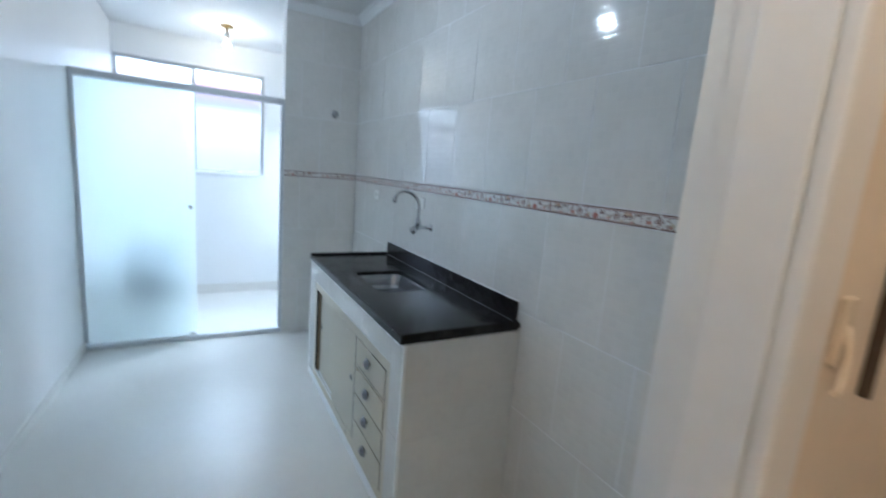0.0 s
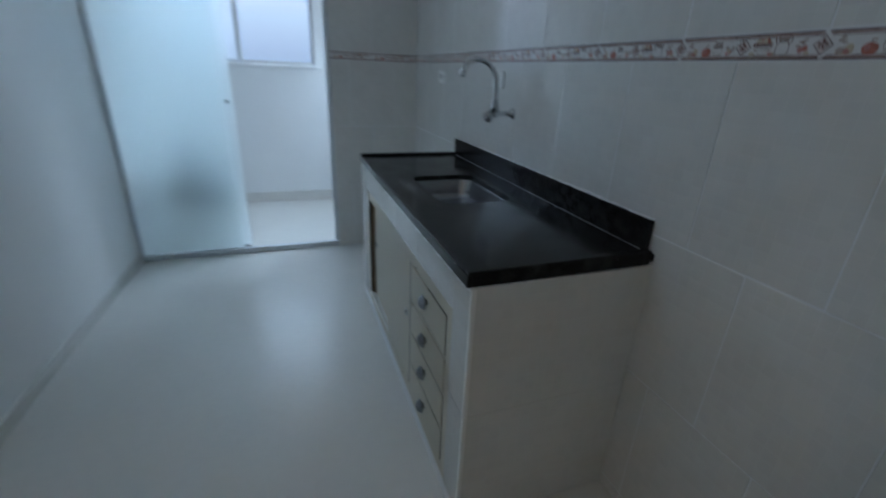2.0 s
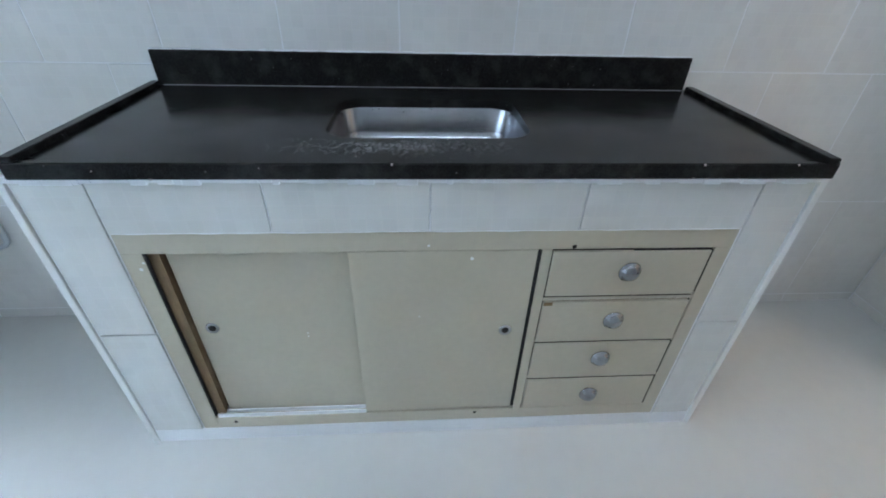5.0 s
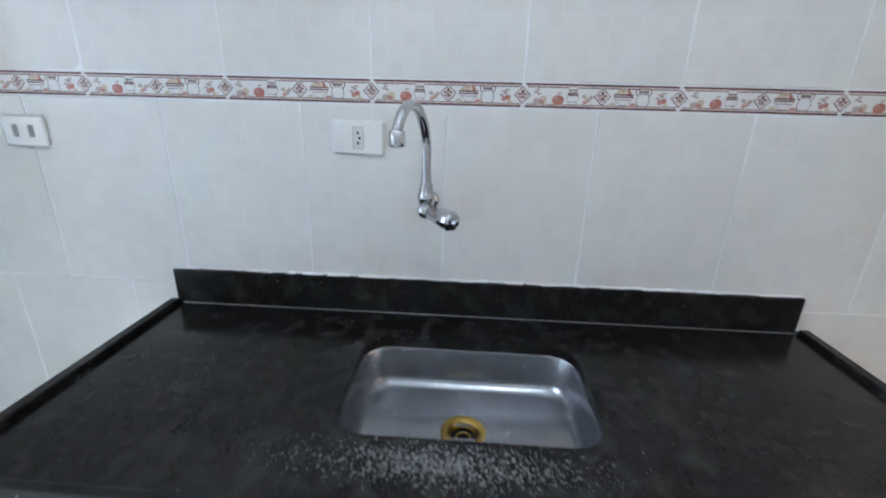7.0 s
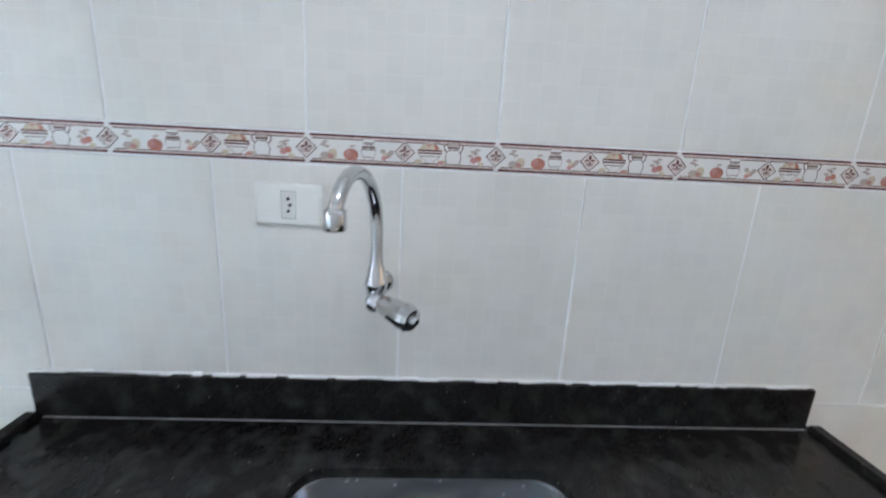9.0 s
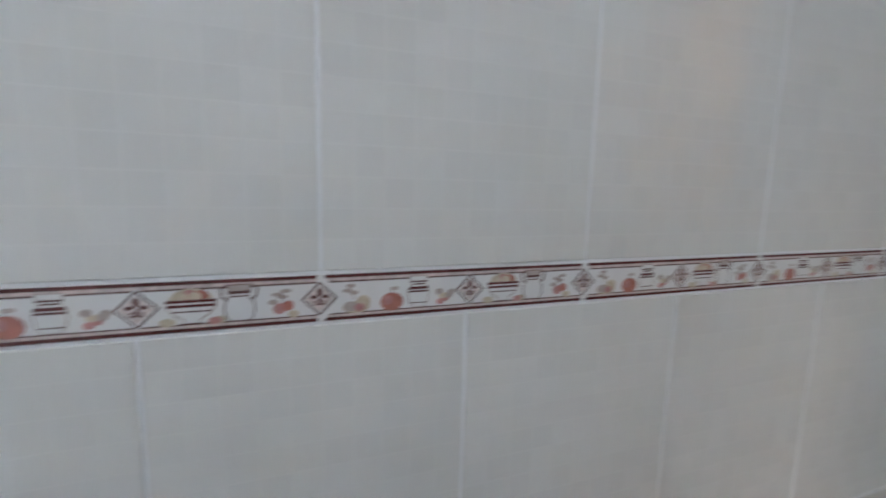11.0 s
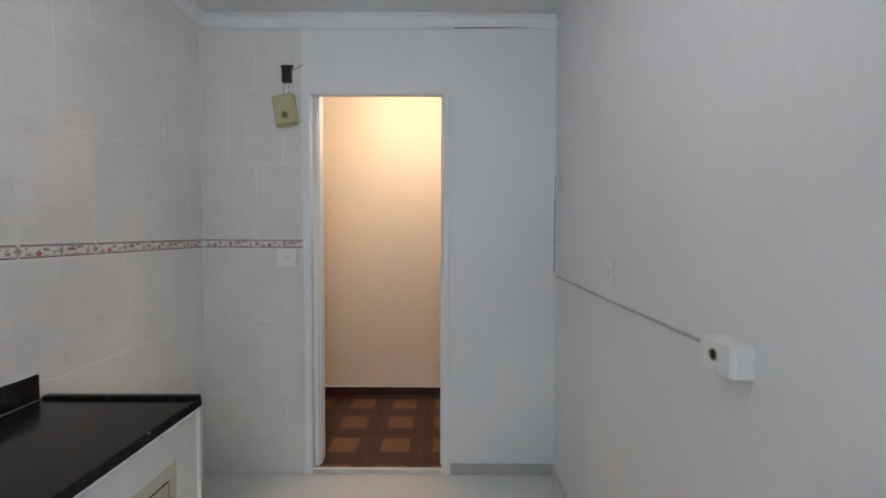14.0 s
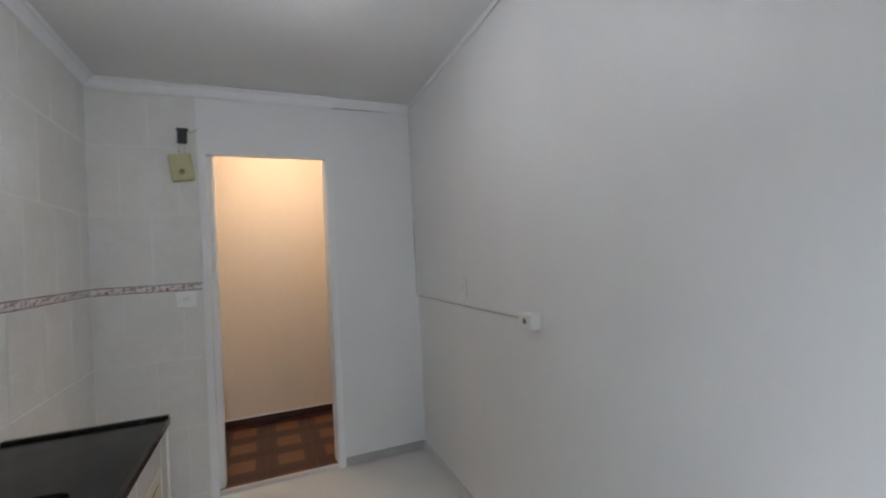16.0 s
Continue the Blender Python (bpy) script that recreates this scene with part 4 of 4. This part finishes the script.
def build_doorbell():
    bx = tagged(new("junction_box"), "black plastic junction box with loose wires", "junction box")
    bx.matrix_basis = facing(1.484, 0.0, 2.207, 180)
    bm = bmesh.new()
    add_box(bm, (-0.027, -0.048, 0), (0.027, 0.046, 0.018), 0, 0.003)
    add_box(bm, (-0.033, 0.030, 0), (0.034, 0.047, 0.012), 0, 0.002)
    o = done("case", bm, [BLACK_PLASTIC])
    o.parent = bx
    bm = bmesh.new()
    add_tube(bm, [(0.02, 0.03, 0.01), (0.045, 0.02, 0.018), (0.07, 0.03, 0.02), (0.085, 0.045, 0.012), (0.082, 0.058, 0.002)], 0.0022, 8)
    o = done("wire", bm, [CABLE])
    o.parent = bx
    for s in (-1, 1):
        bm = bmesh.new()
        add_tube(bm, [(0.004 * s, -0.046, 0.01), (0.012 * s, -0.062, 0.02), (0.016 * s - 0.002, -0.085, 0.018), (0.014 * s - 0.002, -0.108, 0.012)], 0.0018, 8)
        o = done("wire", bm, [CABLE])
        o.parent = bx
    b = tagged(new("doorbell"), "aged cream plastic doorbell chime hanging askew", "doorbell")
    b.matrix_basis = facing(1.491, 0.0, 2.008, 180, 8)
    bm = bmesh.new()
    add_box(bm, (-0.060, -0.082, 0.0), (0.060, 0.082, 0.036), 0, 0.006, 3)
    add_box(bm, (-0.056, -0.078, 0.034), (0.056, 0.078, 0.040), 0, 0.003, 2)
    o = done("case", bm, [CREAM_PLASTIC])
    o.parent = b
    bm = bmesh.new()
    for k in range(6):
        hw = 0.016 * math.sqrt(max(0.1, 1 - ((k - 2.5) / 3) ** 2))
        add_box(bm, (-hw, -0.046 + k * 0.006, 0.0395), (hw, -0.0425 + k * 0.006, 0.0408), 0)
    o = done("grille", bm, [DARK])
    o.parent = b


build_doorbell()


def build_surface_box():
    x, y0, y1, z0, z1 = west(1.56) - 0.002, 1.512, 1.609, 1.077, 1.141
    b = tagged(holder("surface_socket_box", (x, 1.56, z0)), "white surface-mounted socket box on the plaster wall", "socket box")
    bm = bmesh.new()
    add_box(bm, (x, y0, z0), (x + 0.040, y1, z1), 0, 0.004, 2)
    add_box(bm, (x + 0.038, y0 + 0.001, z0 + 0.001), (x + 0.047, y1 - 0.001, z1 - 0.001), 0, 0.003, 2)
    done("case", bm, [WHITE_PLASTIC], b)
    bm = bmesh.new()
    at = (x + 0.0465, 1.557, (z0 + z1) / 2 + 0.002)
    add_lathe(bm, [(0.0135, 0.0), (0.0135, 0.0015), (0.0115, 0.0020), (0.0105, 0.0008)], at, (1, 0, 0), 20)
    done("socket_ring", bm, [CREAM_PLASTIC], b)
    bm = bmesh.new()
    add_lathe(bm, [(0.0105, 0.0), (0.0105, 0.0010), (0.002, 0.0010)], at, (1, 0, 0), 16)
    done("socket_hole", bm, [DARK], b)


build_surface_box()


def cable(name, pts, r, label, mat):
    bm = bmesh.new()
    add_tube(bm, pts, r, 8)
    return tagged(done(name, bm, [mat]), label, "cable")


bm = bmesh.new()
rings = []
for k in range(13):
    y = 0.004 + k * (1.511 - 0.004) / 12
    z = 1.104 + 0.002 * y / 1.6 + 0.0015 * math.sin(y * 6)
    rings.append([bm.verts.new((west(y) - 0.001 + u, y, z + v)) for u, v in ((0, -0.004), (0.005, -0.004), (0.007, -0.003), (0.007, 0.003), (0.005, 0.004), (0, 0.004))])
for r0, r1 in zip(rings, rings[1:]):
    for k in range(6):
        bm.faces.new((r0[k], r0[(k + 1) % 6], r1[(k + 1) % 6], r1[k]))
bm.faces.new(rings[0])
bm.faces.new(rings[-1][::-1])
trunking = tagged(done("cable_trunking", bm, [TRUNK]), "slim grey cable trunking along the plaster wall", "trunking")
cable("corner_wire", [(0.012, 0.006, z) for z in (1.115, 1.3, 1.5, 1.66)], 0.002, "thin dark wire in the wall corner", DARK_CABLE)
cable("corner_cable", [(0.009, 0.006, z) for z in (1.665, 2.0, 2.3, 2.462)], 0.0022, "thin painted cable running up the wall corner", PAINTED)
cable("ceiling_cable", [(0.012, 0.006, 2.464), (0.3, 0.006, 2.460), (0.574, 0.006, 2.456)], 0.0022, "thin dark cable run under the crown moulding", DARK_CABLE)


# ---- lamps ----
def build_bulb(name, at, top, glow, label):
    x, y, z = at
    b = tagged(holder(name, (x, y, top)), label, "lamp")
    bm = bmesh.new()
    add_lathe(bm, [(0.052, 0), (0.052, -0.006), (0.040, -0.014), (0.012, -0.016)], (x, y, top), (0, 0, 1), 28)
    add_lathe(bm, [(0.010, -0.014), (0.010, z + 0.095 - top)], (x, y, top), (0, 0, 1), 12)
    done("canopy", bm, [AGED_BRASS], b)
    bm = bmesh.new()
    add_lathe(bm, [(0.018, 0.10), (0.020, 0.095), (0.0205, 0.055), (0.017, 0.052)], (x, y, z), (0, 0, 1), 20)
    done("lamp_holder", bm, [CABLE], b)
    bm = bmesh.new()
    add_lathe(bm, [(0.012, 0.054), (0.014, 0.042), (0.022, 0.022), (0.0285, 0.004), (0.030, -0.008), (0.026, -0.022), (0.016, -0.032), (0.003, -0.036)], (x, y, z), (0, 0, 1), 24)
    done("bulb", bm, [glow], b)
    return b


build_bulb("laundry_lamp", LAUNDRY_BULB, 2.458, GLASS_BULB, "bare lit bulb in a ceiling holder in the laundry")
build_bulb("kitchen_lamp", KITCHEN_BULB, H, COOL_BULB, "bare white bulb hanging from the kitchen ceiling")
build_bulb("hall_lamp", HALL_BULB, H, WARM_BULB, "bare warm bulb at the hall ceiling")


# ---- laundry ----
def build_tank():
    t = tagged(holder("laundry_tub", (0.482, 3.66, FZ)), "dark blue plastic laundry tub on a pale pedestal behind frosted glass", "tub")
    bm = bmesh.new()
    add_lathe(bm, [(0.03, 0.24), (0.14, 0.24), (0.17, 0.26), (0.215, 0.64), (0.23, 0.65), (0.23, 0.67), (0.21, 0.67), (0.16, 0.28), (0.02, 0.27)], (0.482, 3.66, FZ), (0, 0, 1), 32)
    done("basin", bm, [TANK], t)
    bm = bmesh.new()
    add_lathe(bm, [(0.12, 0.0), (0.12, 0.02), (0.07, 0.04), (0.06, 0.22), (0.08, 0.24)], (0.482, 3.66, FZ), (0, 0, 1), 24)
    done("pedestal", bm, [WHITE_PLASTIC], t)


build_tank()


# ---- hall fittings ----
def build_hall_switch():
    s = tagged(holder("hall_key_hook", (1.50, -ST - 0.005, 1.24)), "cream key hook rack on the hall wall", "hook")
    bm = bmesh.new()
    y = -ST - 0.004
    add_box(bm, (1.464, y - 0.010, 1.180), (1.490, y, 1.264), 0, 0.004)
    done("plate", bm, [OLD_CREAM], s)
    bm = bmesh.new()
    add_tube(bm, [(1.476, y - 0.009, 1.230), (1.477, y - 0.015, 1.205), (1.475, y - 0.016, 1.180), (1.469, y - 0.018, 1.164), (1.458, y - 0.020, 1.156), (1.447, y - 0.020, 1.158)], 0.0038, 10)
    done("hook", bm, [OLD_CREAM], s)
    tagged(boxes("wall_batten", [((1.590, y - 0.014, 1.118), (1.60, y, 1.9))], [DARK_WOOD], None, 0.003), "dark narrow wooden batten on the hall wall", "batten")


build_hall_switch()


# ---- pieces: hall floor tiles, wall tiles, border ----
def hall_tiles():
    s = 0.325
    for lo, hi, rows in ((-s / 2, s / 2, range(3)), (-s / 2, -s / 2 + 0.099, (-1,))):
        bm = bmesh.new()
        add_box(bm, (-s / 2 + 0.001, lo + 0.001, -0.006), (s / 2 - 0.001, hi - 0.001, 0.0), 0, 0.001, 1)
        q = 0.088
        if hi > q:
            add_box(bm, (-q, -q, -0.001), (q, q, 0.0006), 1, 0.0003, 1)
        else:
            add_box(bm, (-q, -q, -0.001), (q, hi - 0.001, 0.0006), 1, 0.0003, 1)
        for k in (-1, 1):
            add_box(bm, (k * 0.125 - 0.006, lo + 0.004, -0.001), (k * 0.125 + 0.006, hi - 0.004, 0.0004), 2)
            if lo < k * 0.125 < hi:
                add_box(bm, (-s / 2 + 0.004, k * 0.125 - 0.006, -0.001), (s / 2 - 0.004, k * 0.125 + 0.006, 0.0005), 2)
        me = bpy.data.meshes.new("floor_tile")
        bm.to_mesh(me)
        bm.free()
        for k in (BROWN, TAN, SKIRT):
            me.materials.append(k)
        for i in range(-6, 6):
            for j in rows:
                if j == -1 and not -1 <= i <= 1:
                    continue
                o = new("floor_tile", me)
                o.location = (0.925 + s * i, -0.285 - s * j, 0.0)
                o.parent = hall_floor


hall_tiles()
GAP = 0.0034
MESHES = {}


def tile_mesh(w, h):
    key = (round(w, 3), round(h, 3))
    if key not in MESHES:
        bm = bmesh.new()
        add_box(bm, (-w / 2, -h / 2, -0.005), (w / 2, h / 2, 0.0), 0, 0.0009, 1)
        me = bpy.data.meshes.new("tile")
        bm.to_mesh(me)
        bm.free()
        me.materials.append(TILE)
        MESHES[key] = me
    return MESHES[key]


def disc(bm, u, v, ru, rv, z, mat, seg=14, a0=0, a1=360):
    n = seg + (0 if a1 - a0 == 360 else 1)
    add_poly(bm, [(u + ru * math.cos(radians(a0 + (a1 - a0) * k / seg)), v + rv * math.sin(radians(a0 + (a1 - a0) * k / seg)), z) for k in range(n)], mat)


def rect(bm, u0, u1, v0, v1, z, mat):
    add_poly(bm, [(u0, v0, z), (u1, v0, z), (u1, v1, z), (u0, v1, z)], mat)


BORDER_MATS = [BORDER_WHITE, BORDER_RED, BORDER_BROWN, BORDER_PINK, BORDER_ORANGE, BORDER_CREAM, BORDER_GREY, BORDER_BLUSH]


def border_mesh(u_end):
    """One printed border strip, 0.297 long, kept as far as u_end; u from its left end, v up."""
    w, h = min(0.297, u_end), 0.0455
    bm = bmesh.new()
    add_box(bm, (0, 0, -0.005), (w, h, 0.0), 0, 0.0008, 1)
    a, b, c = 0.0003, 0.0005, 0.0007
    rect(bm, 0.002, w - 0.002, 0.0420, 0.0453, a, 1)
    rect(bm, 0.002, w - 0.002, 0.0389, 0.0420, a, 7)
    rect(bm, 0.002, w - 0.002, 0.0374, 0.0389, a, 2)
    rect(bm, 0.002, w - 0.002, 0.0003, 0.0036, a, 1)
    rect(bm, 0.002, w - 0.002, 0.0036, 0.0062, a, 7)
    rect(bm, 0.002, w - 0.002, 0.0062, 0.0074, a, 2)

    def shape(prof, u, mat, z):
        """A symmetric outline from (half width, height) pairs, top to bottom."""
        add_poly(bm, [(u - x, v, z) for x, v in prof[::-1]] + [(u + x, v, z) for x, v in prof], mat)

    def stroke(pts, t, mat, z):
        """A thin line of width t along points."""
        for (x0, y0), (x1, y1) in zip(pts, pts[1:]):
            d = Vector((x1 - x0, y1 - y0)).normalized() * t / 2
            add_poly(bm, [(x0 - d.y, y0 + d.x, z), (x0 + d.y, y0 - d.x, z), (x1 + d.y, y1 - d.x, z), (x1 - d.y, y1 + d.x, z)], mat)

    def diamond(u):
        for r, mat, z in ((0.0180, 0, b), (0.0166, 1, c), (0.0144, 0, c + 0.0002), (0.0126, 7, c + 0.00025)):
            add_poly(bm, [(u - r, 0.0228, z), (u, 0.0228 - r, z), (u + r, 0.0228, z), (u, 0.0228 + r, z)], mat)
        z = c + 0.0004
        for du, dv, ru, rv, mat in ((0, 0.0062, 0.0022, 0.0042, 1), (-0.0052, 0.0018, 0.0034, 0.0019, 2), (0.0052, 0.0018, 0.0034, 0.0019, 2), (0, -0.0028, 0.0016, 0.0036, 1)):
            disc(bm, u + du, 0.0228 + dv, ru, rv, z, mat, 10)
        stroke([(u - 0.0010, 0.0178), (u - 0.0046, 0.0166), (u - 0.0050, 0.0198), (u - 0.0026, 0.0206)], 0.0011, 1, z + 0.0001)
        stroke([(u + 0.0010, 0.0178), (u + 0.0046, 0.0166), (u + 0.0050, 0.0198), (u + 0.0026, 0.0206)], 0.0011, 2, z + 0.0001)

    if w > 0.05:
        disc(bm, 0.0310, 0.0120, 0.0135, 0.0060, b, 5)
        disc(bm, 0.0380, 0.0165, 0.0068, 0.0072, b + 0.0001, 5)
        disc(bm, 0.0255, 0.0130, 0.0070, 0.0052, b + 0.0002, 6)
        disc(bm, 0.0345, 0.0115, 0.0050, 0.0042, b + 0.0003, 3)
        for uu, vv in ((0.0225, 0.0290), (0.0290, 0.0265), (0.0260, 0.0335)):
            disc(bm, uu, vv, 0.0046, 0.0022, b, 6, 10)
        stroke([(0.0260, 0.0335), (0.0290, 0.0200)], 0.0007, 6, b + 0.0001)
    if w > 0.08:
        disc(bm, 0.0665, 0.0150, 0.0118, 0.0095, b, 4)
        disc(bm, 0.0625, 0.0168, 0.0044, 0.0050, c, 3)
        stroke([(0.0665, 0.0235), (0.0660, 0.0300)], 0.0008, 2, b + 0.0001)
        disc(bm, 0.0690, 0.0285, 0.0046, 0.0020, b + 0.0002, 6, 10)
    if w > 0.11:
        u = 0.0940
        shape([(0.0100, 0.0405), (0.0088, 0.0345), (0.0070, 0.0320), (0.0110, 0.0270), (0.0118, 0.0200), (0.0095, 0.0120), (0.0070, 0.0095), (0.0080, 0.0075)], u, 6, b)
        shape([(0.0088, 0.0395), (0.0076, 0.0345), (0.0060, 0.0320), (0.0098, 0.0270), (0.0106, 0.0200), (0.0084, 0.0124), (0.0058, 0.0098), (0.0066, 0.0082)], u, 0, c)
        rect(bm, u - 0.0088, u + 0.0088, 0.0335, 0.0352, c + 0.0002, 2)
        rect(bm, u - 0.0100, u + 0.0100, 0.0262, 0.0292, c + 0.0002, 1)
        rect(bm, u - 0.0062, u + 0.0062, 0.0310, 0.0325, c + 0.0002, 2)
        rect(bm, u - 0.0105, u + 0.0105, 0.0232, 0.0252, c + 0.0002, 2)
        rect(bm, u - 0.0085, u + 0.0085, 0.0118, 0.0128, c + 0.0002, 2)
    if w > 0.14:
        for uu, vv, k in ((0.1180, 0.0120, 3), (0.1235, 0.0150, 3), (0.1205, 0.0180, 5), (0.1275, 0.0185, 6), (0.1300, 0.0215, 6), (0.1165, 0.0225, 6)):
            disc(bm, uu, vv, 0.0044, 0.0034, b + 0.00003 * k, k, 10)
    if w > 0.17:
        diamond(0.151)
    if w > 0.215:
        u = 0.1910
        disc(bm, u, 0.0275, 0.0165, 0.0115, b, 5, 14, 0, 180)
        for du, rr, k in ((-0.0085, 0.0058, 5), (-0.0010, 0.0068, 3), (0.0075, 0.0062, 4), (0.0030, 0.0050, 5)):
            disc(bm, u + du, 0.0310, rr, rr, c + 0.00004 * k, k, 12)
        shape([(0.0195, 0.0290), (0.0190, 0.0225), (0.0140, 0.0150), (0.0070, 0.0110), (0.0060, 0.0085), (0.0090, 0.0072)], u, 6, c + 0.0003)
        shape([(0.0182, 0.0282), (0.0176, 0.0228), (0.0130, 0.0160), (0.0060, 0.0120), (0.0050, 0.0095), (0.0070, 0.0084)], u, 0, c + 0.0004)
        rect(bm, u - 0.0192, u + 0.0192, 0.0262, 0.0288, c + 0.0005, 1)
        rect(bm, u - 0.0150, u + 0.0150, 0.0178, 0.0190, c + 0.0005, 2)
        rect(bm, u - 0.0186, u + 0.0186, 0.0222, 0.0248, c + 0.0005, 1)
        rect(bm, u - 0.0090, u + 0.0090, 0.0070, 0.0082, c + 0.0005, 2)
        disc(bm, 0.1725, 0.0098, 0.0065, 0.0038, c + 0.0006, 5, 10)
        disc(bm, 0.2085, 0.0092, 0.0055, 0.0034, c + 0.0006, 3, 10)
    if w > 0.25:
        u = 0.2285
        for s in (-1, 1):
            stroke([(u + s * 0.0095, 0.0385), (u + s * 0.0150, 0.0375), (u + s * 0.0140, 0.0300), (u + s * 0.0100, 0.0260)], 0.0019, 2, b)
        shape([(0.0105, 0.0405), (0.0095, 0.0335), (0.0075, 0.0300), (0.0120, 0.0240), (0.0132, 0.0170), (0.0110, 0.0095), (0.0085, 0.0070)], u, 2, b + 0.0001)
        shape([(0.0092, 0.0395), (0.0083, 0.0335), (0.0064, 0.0300), (0.0108, 0.0240), (0.0120, 0.0170), (0.0100, 0.0100), (0.0076, 0.0078)], u, 0, c)
        rect(bm, u - 0.0092, u + 0.0092, 0.0345, 0.0398, c + 0.0002, 6)
        rect(bm, u - 0.0088, u + 0.0088, 0.0318, 0.0345, c + 0.0002, 2)
        rect(bm, u - 0.0068, u + 0.0068, 0.0290, 0.0303, c + 0.0002, 2)
        disc(bm, 0.2125, 0.0098, 0.0050, 0.0036, c + 0.0003, 5, 10)
    if w > 0.28:
        disc(bm, 0.2615, 0.0155, 0.0058, 0.0054, b, 3, 10)
        disc(bm, 0.2690, 0.0180, 0.0050, 0.0050, c, 4, 10)
        disc(bm, 0.2560, 0.0220, 0.0044, 0.0026, b, 6, 10)
        for uu, vv in ((0.2600, 0.0290), (0.2670, 0.0320), (0.2640, 0.0265)):
            disc(bm, uu, vv, 0.0050, 0.0020, b, 6, 10)
        stroke([(0.2650, 0.0200), (0.2630, 0.0300)], 0.0008, 2, b + 0.0001)
        disc(bm, 0.2735, 0.0098, 0.0050, 0.0036, c, 5, 10)
        # the strip ends in a point round its last diamond
        add_poly(bm, [(0.2945, 0.0458, b - 0.0001), (0.2945, -0.0003, b - 0.0001), (0.3000, -0.0003, b - 0.0001), (0.3185, 0.0228, b - 0.0001), (0.3000, 0.0458, b - 0.0001)], 0)
        diamond(0.2970)
    me = bpy.data.meshes.new("border_tile")
    bm.to_mesh(me)
    bm.free()
    for k in BORDER_MATS:
        me.materials.append(k)
    return me


BORDER = {}
Z0, ZB, ZT, PITCH = 0.0, 1.2555, 1.3045, 0.414


def lay(wall, origin, along, yaw, length, joints):
    """Tile a wall face: origin at its left foot as seen from the room, along points right, joints gives the joint offset of even rows."""
    o, d = Vector(origin), Vector(along)
    rows = [(ZB - PITCH * (k + 1), ZB - PITCH * k, 0.5 if k % 2 == 0 else 0.0) for k in range(3)] + [(ZB - PITCH * 3 - 0.05, ZB - PITCH * 3, 0.5)]
    rows += [(ZT + PITCH * k, ZT + PITCH * (k + 1), 0.0 if k % 2 == 0 else 0.5) for k in range(3)]
    for lo, hi, half in rows:
        lo, hi = max(lo, FZ), min(hi, H - 0.002)
        if hi - lo < 0.02:
            continue
        edges = [0.0] + [u for u in (joints + 0.3 * (k + half) for k in range(-2, 14)) if 0.02 < u < length - 0.02] + [length]
        for a, b in zip(edges, edges[1:]):
            t = new("tile", tile_mesh(b - a - GAP, hi - lo - GAP))
            m = facing(*(o + d * (a + b) / 2), yaw)
            m.translation.z = (lo + hi) / 2
            t.matrix_basis = m @ Matrix.Rotation(radians(random.uniform(-0.22, 0.22)), 4, 'X') @ Matrix.Rotation(radians(random.uniform(-0.22, 0.22)), 4, 'Y')
            t.parent = wall
    edges = [0.0] + [u for u in (joints + 0.3 * k for k in range(-2, 14)) if 0.02 < u < length - 0.02] + [length]
    for i, (a, b) in enumerate(zip(edges, edges[1:])):
        w = round(min(b - a - 0.003, 0.297), 3)
        if w not in BORDER:
            BORDER[w] = border_mesh(w)
        t = new("border_tile", BORDER[w])
        m = facing(*(o + d * (a + 0.0015)), yaw)
        m.translation.z = ZB + 0.0018
        t.matrix_basis = m @ Matrix.Diagonal((1, 0.995, 1, 1))
        t.parent = wall


lay(wall_east, (E, N0, 0), (0, -1, 0), -90, N0, N0 - 1.041 - 2.1)
lay(wall_south, (E, 0.0, 0), (-1, 0, 0), 180, E - D1 - 0.071, 0.30)
lay(wall_pillar, (1.389, N0, 0), (1, 0, 0), 0, E - 1.389, 0.27)
